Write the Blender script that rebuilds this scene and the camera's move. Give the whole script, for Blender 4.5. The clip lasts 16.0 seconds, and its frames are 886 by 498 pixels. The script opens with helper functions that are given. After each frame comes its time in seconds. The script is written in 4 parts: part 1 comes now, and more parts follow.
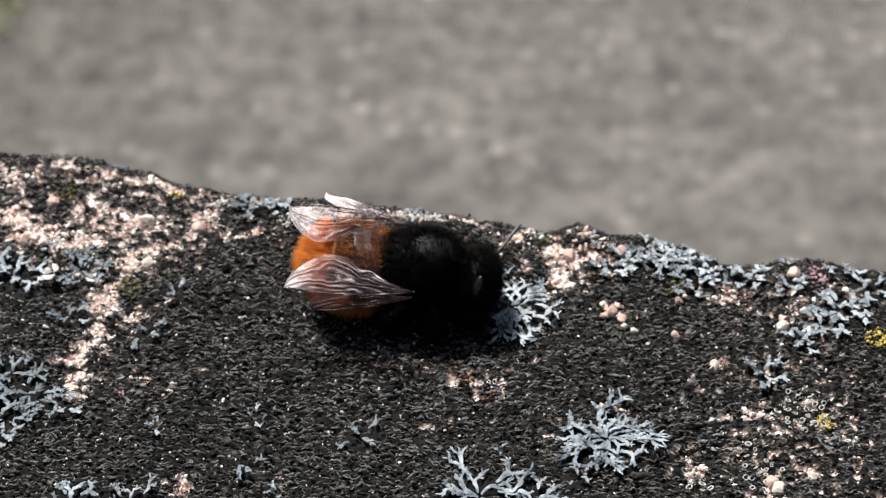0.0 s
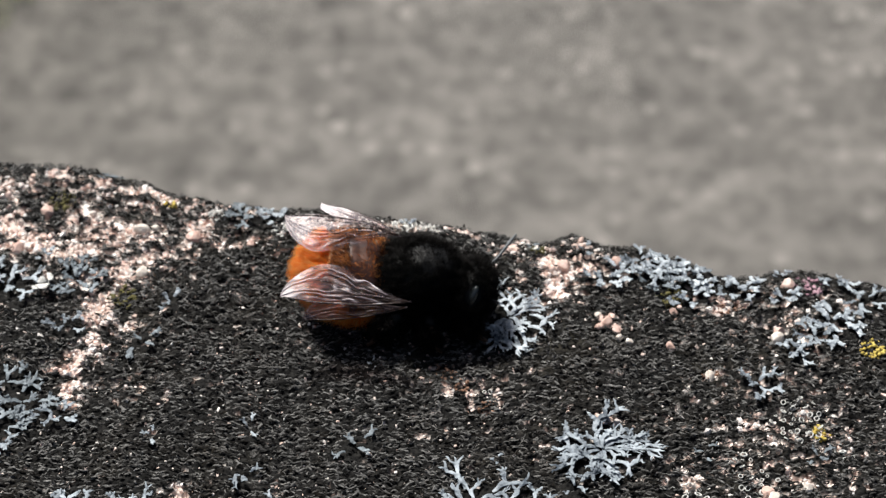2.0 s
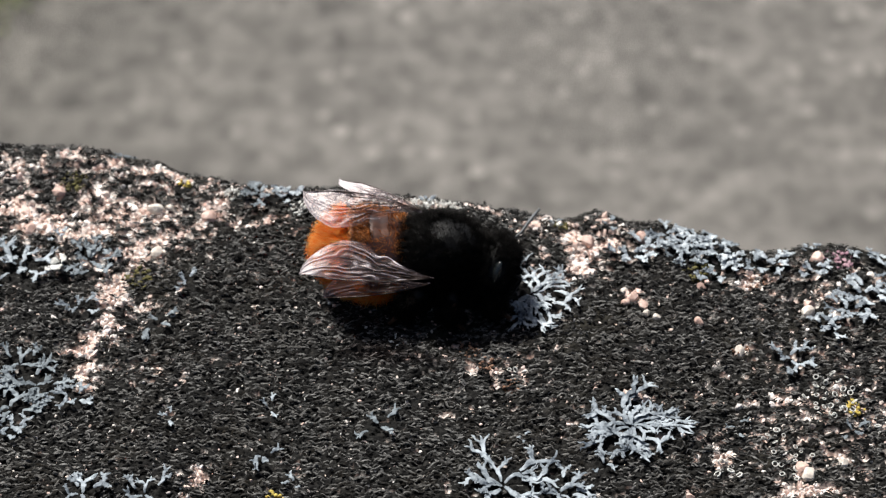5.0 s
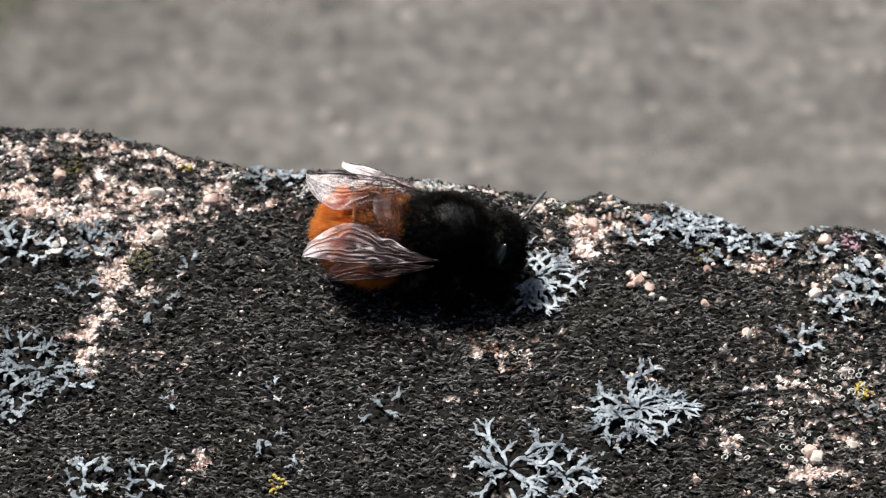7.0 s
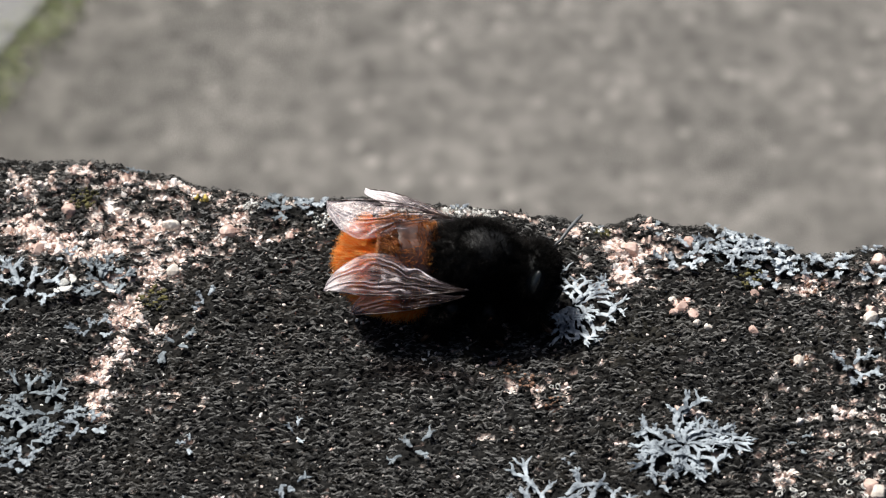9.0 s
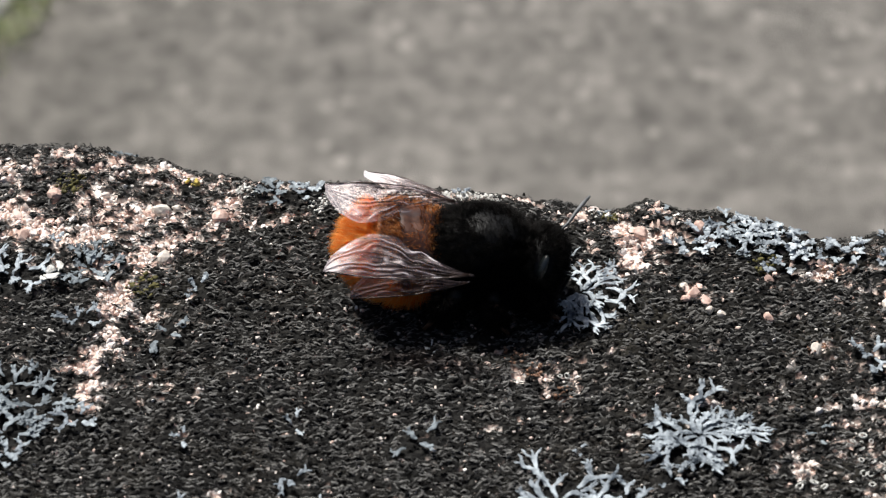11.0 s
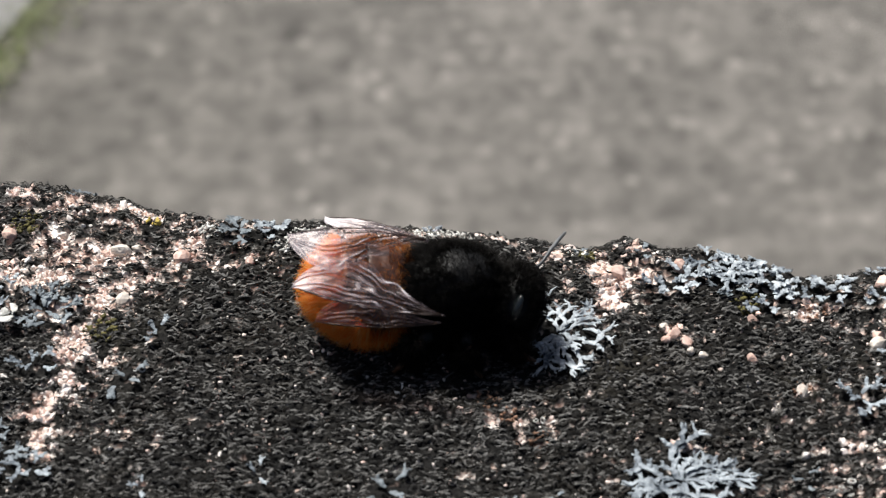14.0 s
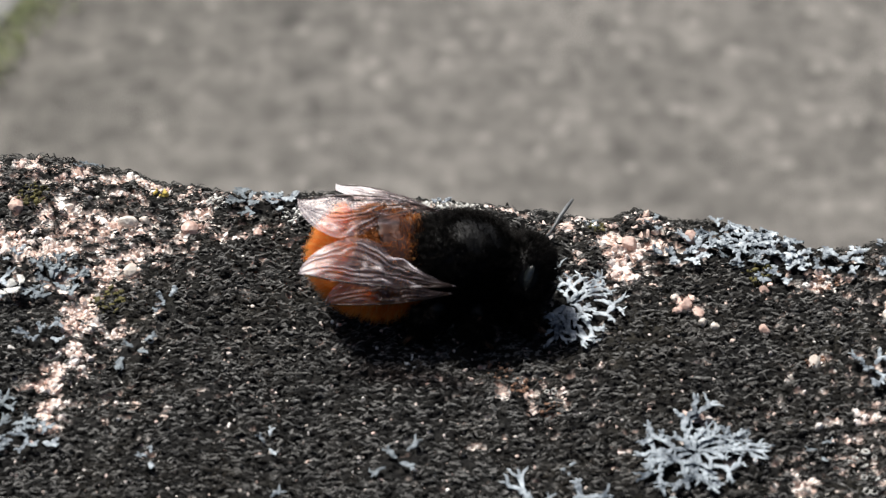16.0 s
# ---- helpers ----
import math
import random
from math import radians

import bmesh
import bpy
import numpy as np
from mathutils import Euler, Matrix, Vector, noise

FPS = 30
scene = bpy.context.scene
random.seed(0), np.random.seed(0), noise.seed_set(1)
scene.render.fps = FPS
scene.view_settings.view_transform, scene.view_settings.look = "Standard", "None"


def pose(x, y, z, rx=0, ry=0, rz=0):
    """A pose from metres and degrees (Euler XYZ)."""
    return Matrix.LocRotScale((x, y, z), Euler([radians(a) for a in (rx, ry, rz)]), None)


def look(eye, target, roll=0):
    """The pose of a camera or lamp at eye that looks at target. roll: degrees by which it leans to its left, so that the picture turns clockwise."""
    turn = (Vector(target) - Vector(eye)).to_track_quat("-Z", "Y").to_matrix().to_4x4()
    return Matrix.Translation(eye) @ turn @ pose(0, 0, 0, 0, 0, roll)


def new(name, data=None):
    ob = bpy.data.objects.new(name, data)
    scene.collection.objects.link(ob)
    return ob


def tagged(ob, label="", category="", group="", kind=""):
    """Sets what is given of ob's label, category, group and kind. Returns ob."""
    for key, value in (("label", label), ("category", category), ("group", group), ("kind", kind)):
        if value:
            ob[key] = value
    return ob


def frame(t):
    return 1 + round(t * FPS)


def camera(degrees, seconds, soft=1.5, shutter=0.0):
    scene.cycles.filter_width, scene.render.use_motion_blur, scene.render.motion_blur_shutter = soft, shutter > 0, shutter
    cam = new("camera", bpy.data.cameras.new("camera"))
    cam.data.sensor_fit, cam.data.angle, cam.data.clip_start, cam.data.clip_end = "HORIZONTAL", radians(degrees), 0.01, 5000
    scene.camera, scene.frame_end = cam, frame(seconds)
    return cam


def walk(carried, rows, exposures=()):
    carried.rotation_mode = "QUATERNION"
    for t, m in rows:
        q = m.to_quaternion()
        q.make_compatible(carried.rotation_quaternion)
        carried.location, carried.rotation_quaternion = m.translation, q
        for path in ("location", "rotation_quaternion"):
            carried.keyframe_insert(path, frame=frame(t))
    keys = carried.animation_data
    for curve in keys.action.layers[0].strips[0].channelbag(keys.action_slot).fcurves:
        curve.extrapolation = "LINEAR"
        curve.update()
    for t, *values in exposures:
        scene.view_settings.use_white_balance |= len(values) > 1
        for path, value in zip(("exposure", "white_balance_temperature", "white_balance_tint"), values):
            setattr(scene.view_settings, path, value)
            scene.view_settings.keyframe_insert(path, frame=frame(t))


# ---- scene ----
MM = 0.001
EXPO = 0.52

# ---- camera: seconds, eye in millimetres, yaw, pitch and roll in degrees ----
cam = camera(25, 16.0, soft=1.25)
cam.data.dof.use_dof = True
cam.data.dof.focus_distance = 0.103
cam.data.dof.aperture_fstop = 108
PATH = [
    (0, 2.001, -76.440, 84.333, -0.000, -46.001, 0.000),
    (0.5, 1.717, -76.752, 84.885, -0.297, -45.833, 0.370),
    (1, 1.412, -77.052, 84.518, -0.543, -45.777, 0.646),
    (1.5, 1.085, -76.969, 84.241, -0.762, -45.686, 0.795),
    (2, 0.880, -76.832, 84.020, -0.987, -45.451, 0.930),
    (2.5, 0.940, -76.957, 83.030, -1.194, -45.490, 0.829),
    (3, 0.377, -76.606, 81.954, -1.198, -45.552, 0.639),
    (3.5, 0.182, -76.241, 80.824, -1.165, -45.511, 0.492),
    (4, -0.120, -76.146, 80.955, -0.918, -45.548, 0.214),
    (4.2, -0.120, -76.146, 80.955, -0.820, -45.450, 0.160),
    (6.3, -0.389, -76.374, 81.203, -1.165, -45.240, 0.460),
    (6.5, -0.389, -76.374, 81.203, -1.179, -45.240, 0.466),
    (7, -0.436, -76.148, 79.708, -0.920, -45.324, 0.159),
    (7.5, -1.700, -73.781, 79.003, 0.226, -45.012, -1.241),
    (8, -1.184, -73.183, 77.753, 0.570, -44.545, -1.588),
    (8.5, -0.852, -72.349, 76.917, 0.541, -44.263, -1.688),
    (9, -0.150, -71.853, 75.266, 0.449, -44.433, -2.038),
    (9.2, -0.150, -71.853, 75.200, 0.440, -44.480, -2.038),
    (11.3, -2.050, -69.300, 71.500, -0.910, -44.410, -1.208),
    (11.5, -2.049, -69.127, 71.147, -0.722, -43.914, -1.208),
    (12, -0.405, -67.621, 69.300, -1.022, -43.201, -1.243),
    (12.5, -0.226, -67.236, 69.455, -1.386, -43.176, -1.114),
    (13, -0.735, -67.273, 69.119, -1.379, -43.201, -1.213),
    (13.5, -1.071, -67.087, 68.864, -1.487, -43.174, -1.094),
    (14, -1.502, -67.117, 68.896, -1.710, -43.027, -0.886),
    (14.5, -1.791, -67.060, 68.695, -1.762, -42.979, -0.797),
    (15, -2.032, -67.119, 68.548, -1.776, -43.009, -0.758),
    (15.5, -1.982, -67.260, 68.122, -1.785, -43.217, -0.782),
    (16, -2.092, -67.206, 67.870, -1.782, -43.371, -0.855),
]


def aimed(x, y, z, yaw, pitch, roll):
    ya, pi = radians(yaw), radians(pitch)
    ahead = Vector((-math.sin(ya) * math.cos(pi), math.cos(ya) * math.cos(pi), math.sin(pi)))
    eye = Vector((x, y, z)) * MM
    return look(eye, eye + ahead * 0.1, roll)


walk(cam, [(t, aimed(*row)) for t, *row in PATH], exposures=[(0, EXPO, 6380, 9), (16, EXPO, 6380, 9)])

# ---- light: a hazy sky with a soft sun behind the stone's far edge ----
SUN_UP, SUN_TURN = radians(54), radians(-32)
world = bpy.data.worlds.new("world")
scene.world = world
world.use_nodes = True
wn = world.node_tree.nodes
sky = wn.new("ShaderNodeTexSky")
sky.sky_type, sky.sun_disc, sky.sun_elevation, sky.sun_rotation = "NISHITA", False, SUN_UP, SUN_TURN
sky.air_density, sky.dust_density, sky.ozone_density = 0.85, 6.0, 1.0
wn["Background"].inputs["Strength"].default_value = 0.04
world.node_tree.links.new(sky.outputs[0], wn["Background"].inputs["Color"])
sun = new("sun", bpy.data.lights.new("sun", "SUN"))
sun.data.energy, sun.data.angle, sun.data.color = 4.4, radians(7), (1.0, 0.955, 0.895)
sun_from = Vector((math.sin(SUN_TURN) * math.cos(SUN_UP), math.cos(SUN_TURN) * math.cos(SUN_UP), math.sin(SUN_UP)))
sun.matrix_world = look(sun_from * 3, (0, 0, 0))


# ---- materials ----
def material(name, rough=0.6, spec=0.5):
    m = bpy.data.materials.new(name)
    m.use_nodes = True
    b = m.node_tree.nodes["Principled BSDF"]
    b.inputs["Roughness"].default_value = rough
    b.inputs["Specular IOR Level"].default_value = spec
    return m, m.node_tree, b


def node(tree, kind, links=(), **values):
    """A node; links: (input name, socket); values: its settings or, with spaces as underscores, its inputs."""
    n = tree.nodes.new(kind)
    for key, value in values.items():
        if key in ("data_type", "blend_type", "operation", "attribute_name", "feature", "distance"):
            if key == "data_type":
                n.data_type = value
            elif key == "blend_type":
                n.blend_type = value
            elif key == "operation":
                n.operation = value
            elif key == "attribute_name":
                n.attribute_name = value
            elif key == "feature":
                n.feature = value
        else:
            n.inputs[key.replace("_", " ")].default_value = value
    for key, socket in links:
        tree.links.new(socket, n.inputs[key])
    return n


def place(tree):
    """Object-space position in metres."""
    return tree.nodes.new("ShaderNodeTexCoord").outputs["Object"]


def ramp(tree, fac, stops):
    n = tree.nodes.new("ShaderNodeValToRGB")
    while len(n.color_ramp.elements) < len(stops):
        n.color_ramp.elements.new(0.5)
    for e, (at, col) in zip(n.color_ramp.elements, stops):
        e.position, e.color = at, (*col, 1)
    tree.links.new(fac, n.inputs[0])
    return n.outputs[0]


def mixed(tree, fac, a, b):
    n = tree.nodes.new("ShaderNodeMix")
    n.data_type = "RGBA"
    for i, v in ((0, fac), (6, a), (7, b)):
        if isinstance(v, (int, float)):
            n.inputs[i].default_value = v
        elif isinstance(v, tuple):
            n.inputs[i].default_value = (*v, 1)
        else:
            tree.links.new(v, n.inputs[i])
    return n.outputs[2]


def scaled(tree, value, by, plus):
    n = tree.nodes.new("ShaderNodeMath")
    n.operation = "MULTIPLY_ADD"
    tree.links.new(value, n.inputs[0])
    n.inputs[1].default_value, n.inputs[2].default_value = by, plus
    return n.outputs[0]


def bumped(tree, bsdf, fac, strength, dist):
    n = tree.nodes.new("ShaderNodeBump")
    n.inputs["Strength"].default_value, n.inputs["Distance"].default_value = strength, dist
    tree.links.new(fac, n.inputs["Height"])
    tree.links.new(n.outputs[0], bsdf.inputs["Normal"])


def noise_at(tree, scale, detail=3.0, rough=0.6):
    n = node(tree, "ShaderNodeTexNoise", [("Vector", place(tree))], Scale=scale, Detail=detail, Roughness=rough)
    return n.outputs["Fac"]


def stone_material():
    m, t, b = material("lichen_crusted_stone", 0.85, 0.25)
    bare = node(t, "ShaderNodeAttribute", attribute_name="bare").outputs["Fac"]
    crust = ramp(t, noise_at(t, 1700, 4, 0.7), [(0.36, (0.0015, 0.0015, 0.0015)), (0.54, (0.005, 0.005, 0.0045)), (0.66, (0.02, 0.019, 0.017)), (0.78, (0.1, 0.095, 0.088))])
    olive = ramp(t, noise_at(t, 160, 3), [(0.55, (0, 0, 0)), (0.75, (1, 1, 1))])
    crust = mixed(t, olive, crust, mixed(t, 0.7, crust, (0.028, 0.025, 0.017)))
    sand = ramp(t, noise_at(t, 1300, 4, 0.65), [(0.3, (0.1, 0.08, 0.07)), (0.39, (0.5, 0.35, 0.3)), (0.47, (0.8, 0.66, 0.59)), (0.58, (0.94, 0.88, 0.83))])
    col = mixed(t, bare, crust, sand)
    t.links.new(col, b.inputs["Base Color"])
    bumped(t, b, noise_at(t, 4200, 3, 0.7), 0.7, 0.00012)
    return m


def grain_material():
    m, t, b = material("quartz_grain", 0.4, 0.5)
    isl = t.nodes.new("ShaderNodeNewGeometry").outputs["Random Per Island"]
    info = t.nodes.new("ShaderNodeObjectInfo").outputs["Random"]
    total = node(t, "ShaderNodeMath", [(0, isl), (1, info)], operation="ADD").outputs[0]
    fac = node(t, "ShaderNodeMath", [(0, total)], operation="FRACT").outputs[0]
    col = ramp(t, fac, [(0.0, (0.9, 0.77, 0.69)), (0.22, (0.94, 0.91, 0.88)), (0.4, (0.84, 0.58, 0.5)), (0.58, (0.95, 0.93, 0.91)), (0.8, (0.6, 0.43, 0.36)), (1.0, (0.9, 0.72, 0.64))])
    col = mixed(t, ramp(t, noise_at(t, 3000, 3), [(0.4, (0, 0, 0)), (0.7, (1, 1, 1))]), col, mixed(t, 0.3, col, (0.3, 0.22, 0.18)))
    t.links.new(col, b.inputs["Base Color"])
    bumped(t, b, noise_at(t, 5000, 3), 0.5, 0.00008)
    return m


def speckled(name, dark, light, scale, rough=0.75, spec=0.3, bump=0.00006):
    m, t, b = material(name, rough, spec)
    t.links.new(ramp(t, noise_at(t, scale, 4, 0.65), [(0.35, dark), (0.65, light)]), b.inputs["Base Color"])
    bumped(t, b, noise_at(t, scale * 2.5, 3), 0.6, bump)
    return m


def hair_material(name, dark, mid, light, rough=0.5, spec=0.4, glow=0.0):
    m, t, b = material(name, rough, spec)
    isl = t.nodes.new("ShaderNodeNewGeometry").outputs["Random Per Island"]
    col = ramp(t, isl, [(0.1, dark), (0.5, mid), (0.95, light)])
    t.links.new(col, b.inputs["Base Color"])
    if glow:
        thin = t.nodes.new("ShaderNodeBsdfTranslucent")
        mix = t.nodes.new("ShaderNodeMixShader")
        mix.inputs[0].default_value = glow
        t.links.new(col, thin.inputs[0])
        t.links.new(b.outputs[0], mix.inputs[1])
        t.links.new(thin.outputs[0], mix.inputs[2])
        t.links.new(mix.outputs[0], t.nodes["Material Output"].inputs["Surface"])
    return m


def thread_material():
    """Grey strands, each of its own tone, mottled and rough."""
    m, t, b = material("crust_threads", 0.9, 0.15)
    isl = t.nodes.new("ShaderNodeNewGeometry").outputs["Random Per Island"]
    col = ramp(t, isl, [(0.1, (0.002, 0.002, 0.002)), (0.5, (0.031, 0.031, 0.0303)), (0.95, (0.2, 0.198, 0.193))])
    drab = ramp(t, noise_at(t, 260, 3), [(0.45, (0, 0, 0)), (0.7, (1, 1, 1))])
    col = mixed(t, drab, col, mixed(t, 0.35, col, (0.035, 0.028, 0.018)))
    spots = ramp(t, noise_at(t, 6000, 3, 0.7), [(0.35, (0.35, 0.35, 0.35)), (0.65, (1.25, 1.25, 1.25))])
    t.links.new(node(t, "ShaderNodeVectorMath", [(0, col), (1, spots)], operation="MULTIPLY").outputs["Vector"], b.inputs["Base Color"])
    bumped(t, b, noise_at(t, 7000, 3), 0.6, 0.00005)
    return m


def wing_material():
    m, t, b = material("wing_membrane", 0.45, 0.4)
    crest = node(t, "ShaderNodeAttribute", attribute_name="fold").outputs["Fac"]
    # crests paler than troughs: the pleats' glints painted into the base colour
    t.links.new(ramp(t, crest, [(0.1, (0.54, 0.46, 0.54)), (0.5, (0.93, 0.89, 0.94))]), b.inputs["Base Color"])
    b.inputs["Thin Film Thickness"].default_value = 330
    b.inputs["Thin Film IOR"].default_value = 1.5
    clear = t.nodes.new("ShaderNodeBsdfTransparent")
    clear.inputs[0].default_value = (0.95, 0.91, 0.9, 1)
    gloss = t.nodes.new("ShaderNodeBsdfGlossy")
    gloss.inputs["Color"].default_value = (0.95, 0.9, 0.95, 1)
    gloss.inputs["Roughness"].default_value = 0.38
    film, sheen = t.nodes.new("ShaderNodeMixShader"), t.nodes.new("ShaderNodeMixShader")
    sheen.inputs[0].default_value = 0.006
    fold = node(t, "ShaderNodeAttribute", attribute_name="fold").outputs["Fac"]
    # painted glints are also denser, so crests and tips read whiter
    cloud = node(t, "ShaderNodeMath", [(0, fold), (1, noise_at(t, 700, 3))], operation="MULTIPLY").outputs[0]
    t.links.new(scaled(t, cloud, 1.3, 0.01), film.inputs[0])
    t.links.new(clear.outputs[0], film.inputs[1])
    t.links.new(b.outputs[0], film.inputs[2])
    t.links.new(film.outputs[0], sheen.inputs[1])
    t.links.new(gloss.outputs[0], sheen.inputs[2])
    t.links.new(sheen.outputs[0], t.nodes["Material Output"].inputs["Surface"])
    bumped(t, b, noise_at(t, 2500, 2), 0.25, 0.00005)
    return m


def ground_material():
    m, t, b = material("worn_gravel_asphalt", 0.85, 0.3)
    fine = ramp(t, noise_at(t, 34, 4, 0.65), [(0.3, (0.085, 0.082, 0.078)), (0.7, (0.235, 0.226, 0.213))])
    cells = node(t, "ShaderNodeTexVoronoi", [("Vector", place(t))], Scale=34.0)
    chip = ramp(t, cells.outputs["Distance"], [(0.2, (1, 1, 1)), (0.32, (0, 0, 0))])
    chosen = ramp(t, cells.outputs["Color"], [(0.4, (0, 0, 0)), (0.75, (1, 1, 1))])
    pale = node(t, "ShaderNodeMath", [(0, chip), (1, chosen)], operation="MULTIPLY").outputs[0]
    tone = mixed(t, pale, fine, (0.28, 0.268, 0.253))
    wide = ramp(t, noise_at(t, 7, 3, 0.55), [(0.33, (0.72, 0.71, 0.7)), (0.67, (1.14, 1.125, 1.1))])
    # darker towards the edge of the grass strip
    axis = node(t, "ShaderNodeVectorMath", [(0, place(t))], operation="DOT_PRODUCT")
    axis.inputs[1].default_value = (-0.921, 0.39, 0)
    edge_tone = ramp(t, scaled(t, axis.outputs["Value"], 1.0, -0.3), [(0.3, (1, 1, 1)), (0.55, (0.86, 0.86, 0.85)), (0.68, (0.74, 0.735, 0.72))])
    wide = node(t, "ShaderNodeVectorMath", [(0, wide), (1, edge_tone)], operation="MULTIPLY").outputs["Vector"]
    mul = t.nodes.new("ShaderNodeMix")
    mul.data_type, mul.blend_type = "RGBA", "MULTIPLY"
    mul.inputs[0].default_value = 1.0
    t.links.new(tone, mul.inputs[6])
    t.links.new(wide, mul.inputs[7])
    t.links.new(mul.outputs[2], b.inputs["Base Color"])
    bumped(t, b, noise_at(t, 220, 4), 0.8, 0.004)
    return m


STONE, GRAIN = stone_material(), grain_material()
LICHEN = speckled("pale_grey_lichen", (0.06, 0.078, 0.105), (0.56, 0.62, 0.665), 1100)
LICHEN_GREY = speckled("grey_lichen", (0.045, 0.06, 0.08), (0.42, 0.475, 0.52), 1100)
LICHEN_BLUE = speckled("blue_grey_lichen", (0.06, 0.075, 0.088), (0.26, 0.3, 0.33), 1500)
YELLOW = speckled("yellow_lichen", (0.3, 0.21, 0.03), (0.62, 0.5, 0.13), 2500)
OLIVE = speckled("olive_moss", (0.04, 0.038, 0.012), (0.14, 0.125, 0.042), 2500)
CUP = speckled("white_cup_rim", (0.4, 0.4, 0.37), (0.8, 0.8, 0.78), 3000)
PINK = speckled("pink_feldspar", (0.45, 0.29, 0.24), (0.72, 0.54, 0.47), 1600, 0.45, 0.5)
PALE = speckled("pale_quartz", (0.55, 0.48, 0.42), (0.82, 0.77, 0.7), 1600, 0.4, 0.5)
RUST = speckled("rusty_crust", (0.08, 0.04, 0.025), (0.34, 0.2, 0.135), 2200)
PURPLE = speckled("violet_crust", (0.25, 0.12, 0.17), (0.5, 0.33, 0.38), 2500)
ORANGE_HAIR = hair_material("orange_hair", (0.92, 0.27, 0.02), (1.0, 0.48, 0.08), (1.0, 0.76, 0.36), 0.5, 0.3, 0.7)
BROWN_HAIR = hair_material("brown_hair", (0.1, 0.03, 0.008), (0.38, 0.125, 0.025), (0.8, 0.36, 0.1), 0.5, 0.3, 0.35)
BLACK_HAIR = hair_material("black_hair", (0.001, 0.001, 0.001), (0.002, 0.002, 0.002), (0.01, 0.008, 0.007), 0.5, 0.08)
THREAD = thread_material()
CHITIN = speckled("black_chitin", (0.002, 0.002, 0.0025), (0.006, 0.0065, 0.007), 1800, 0.5, 0.3, 0.00006)
def cuticle_material():
    """Dark shining plates, with a short orange down where the long hair grows."""
    m, t, b = material("abdomen_cuticle", 0.33, 1.0)
    b.inputs["Coat Weight"].default_value, b.inputs["Coat Roughness"].default_value = 0.8, 0.3
    plate = ramp(t, noise_at(t, 900, 3), [(0.35, (0.02, 0.007, 0.003)), (0.65, (0.13, 0.042, 0.012))])
    felt = ramp(t, noise_at(t, 2500, 3), [(0.3, (0.6, 0.19, 0.02)), (0.7, (0.95, 0.46, 0.09))])
    down = node(t, "ShaderNodeAttribute", attribute_name="down").outputs["Fac"]
    t.links.new(mixed(t, down, plate, felt), b.inputs["Base Color"])
    t.links.new(scaled(t, down, 0.5, 0.33), b.inputs["Roughness"])
    bumped(t, b, noise_at(t, 3000, 2), 0.3, 0.00002)
    return m


BELLY = cuticle_material()
EYE = speckled("compound_eye", (0.01, 0.012, 0.012), (0.025, 0.03, 0.03), 6000, 0.18, 1.0, 0.00001)
WING = wing_material()
LEG = speckled("brown_black_leg", (0.012, 0.006, 0.003), (0.13, 0.058, 0.026), 1500, 0.4, 0.4, 0.00002)
# black antenna with the sky's reflection painted in as pale grey
FEELER_SKYLIT = speckled("skylit_antenna", (0.05, 0.055, 0.06), (0.16, 0.17, 0.18), 1500, 0.45, 0.5, 0.00002)
VEIN = speckled("wing_vein", (0.012, 0.006, 0.004), (0.035, 0.018, 0.012), 2500, 0.35, 0.5)
GROUND = ground_material()
PAVING = speckled("pale_paving", (0.16, 0.16, 0.158), (0.23, 0.23, 0.225), 40, 0.85, 0.3, 0.001)
WALL = speckled("rough_wall_stone", (0.14, 0.12, 0.1), (0.3, 0.27, 0.23), 60, 0.9, 0.2, 0.003)
GRASS = hair_material("grass_blade", (0.26, 0.3, 0.14), (0.4, 0.45, 0.24), (0.55, 0.56, 0.38), 0.6, 0.3, 0.3)

# ---- mesh helpers; lengths in millimetres ----

def mesh_of(name, verts, faces, mat, smooth=True):
    """A mesh from millimetre vertices and quads or triangles (an array or a list)."""
    me = bpy.data.meshes.new(name)
    v = np.asarray(verts, float) * MM
    if isinstance(faces, np.ndarray):
        n = faces.shape[1]
        me.vertices.add(len(v))
        me.vertices.foreach_set("co", v.ravel())
        me.loops.add(faces.size)
        me.loops.foreach_set("vertex_index", faces.ravel().astype(np.int32))
        me.polygons.add(len(faces))
        me.polygons.foreach_set("loop_start", np.arange(0, faces.size, n, dtype=np.int32))
        me.update(calc_edges=True)
    else:
        me.from_pydata(v.tolist(), [], faces)
    me.polygons.foreach_set("use_smooth", np.full(len(me.polygons), smooth))
    me.materials.append(mat)
    return me


def part(name, me, parent=None, label="", at=(0, 0, 0)):
    ob = new(name, me)
    ob.location = Vector(at) * MM
    ob.parent = parent
    return tagged(ob, label)


def empty(name, at, label, category, group="", kind=""):
    ob = new(name)
    ob.empty_display_size = 0.001
    ob.location = Vector(at) * MM
    return tagged(ob, label, category, group, kind)


TABLE = np.random.default_rng(3).permutation(512)
GRAD = np.stack([np.cos(np.arange(64) * 0.0981748), np.sin(np.arange(64) * 0.0981748)], 1)


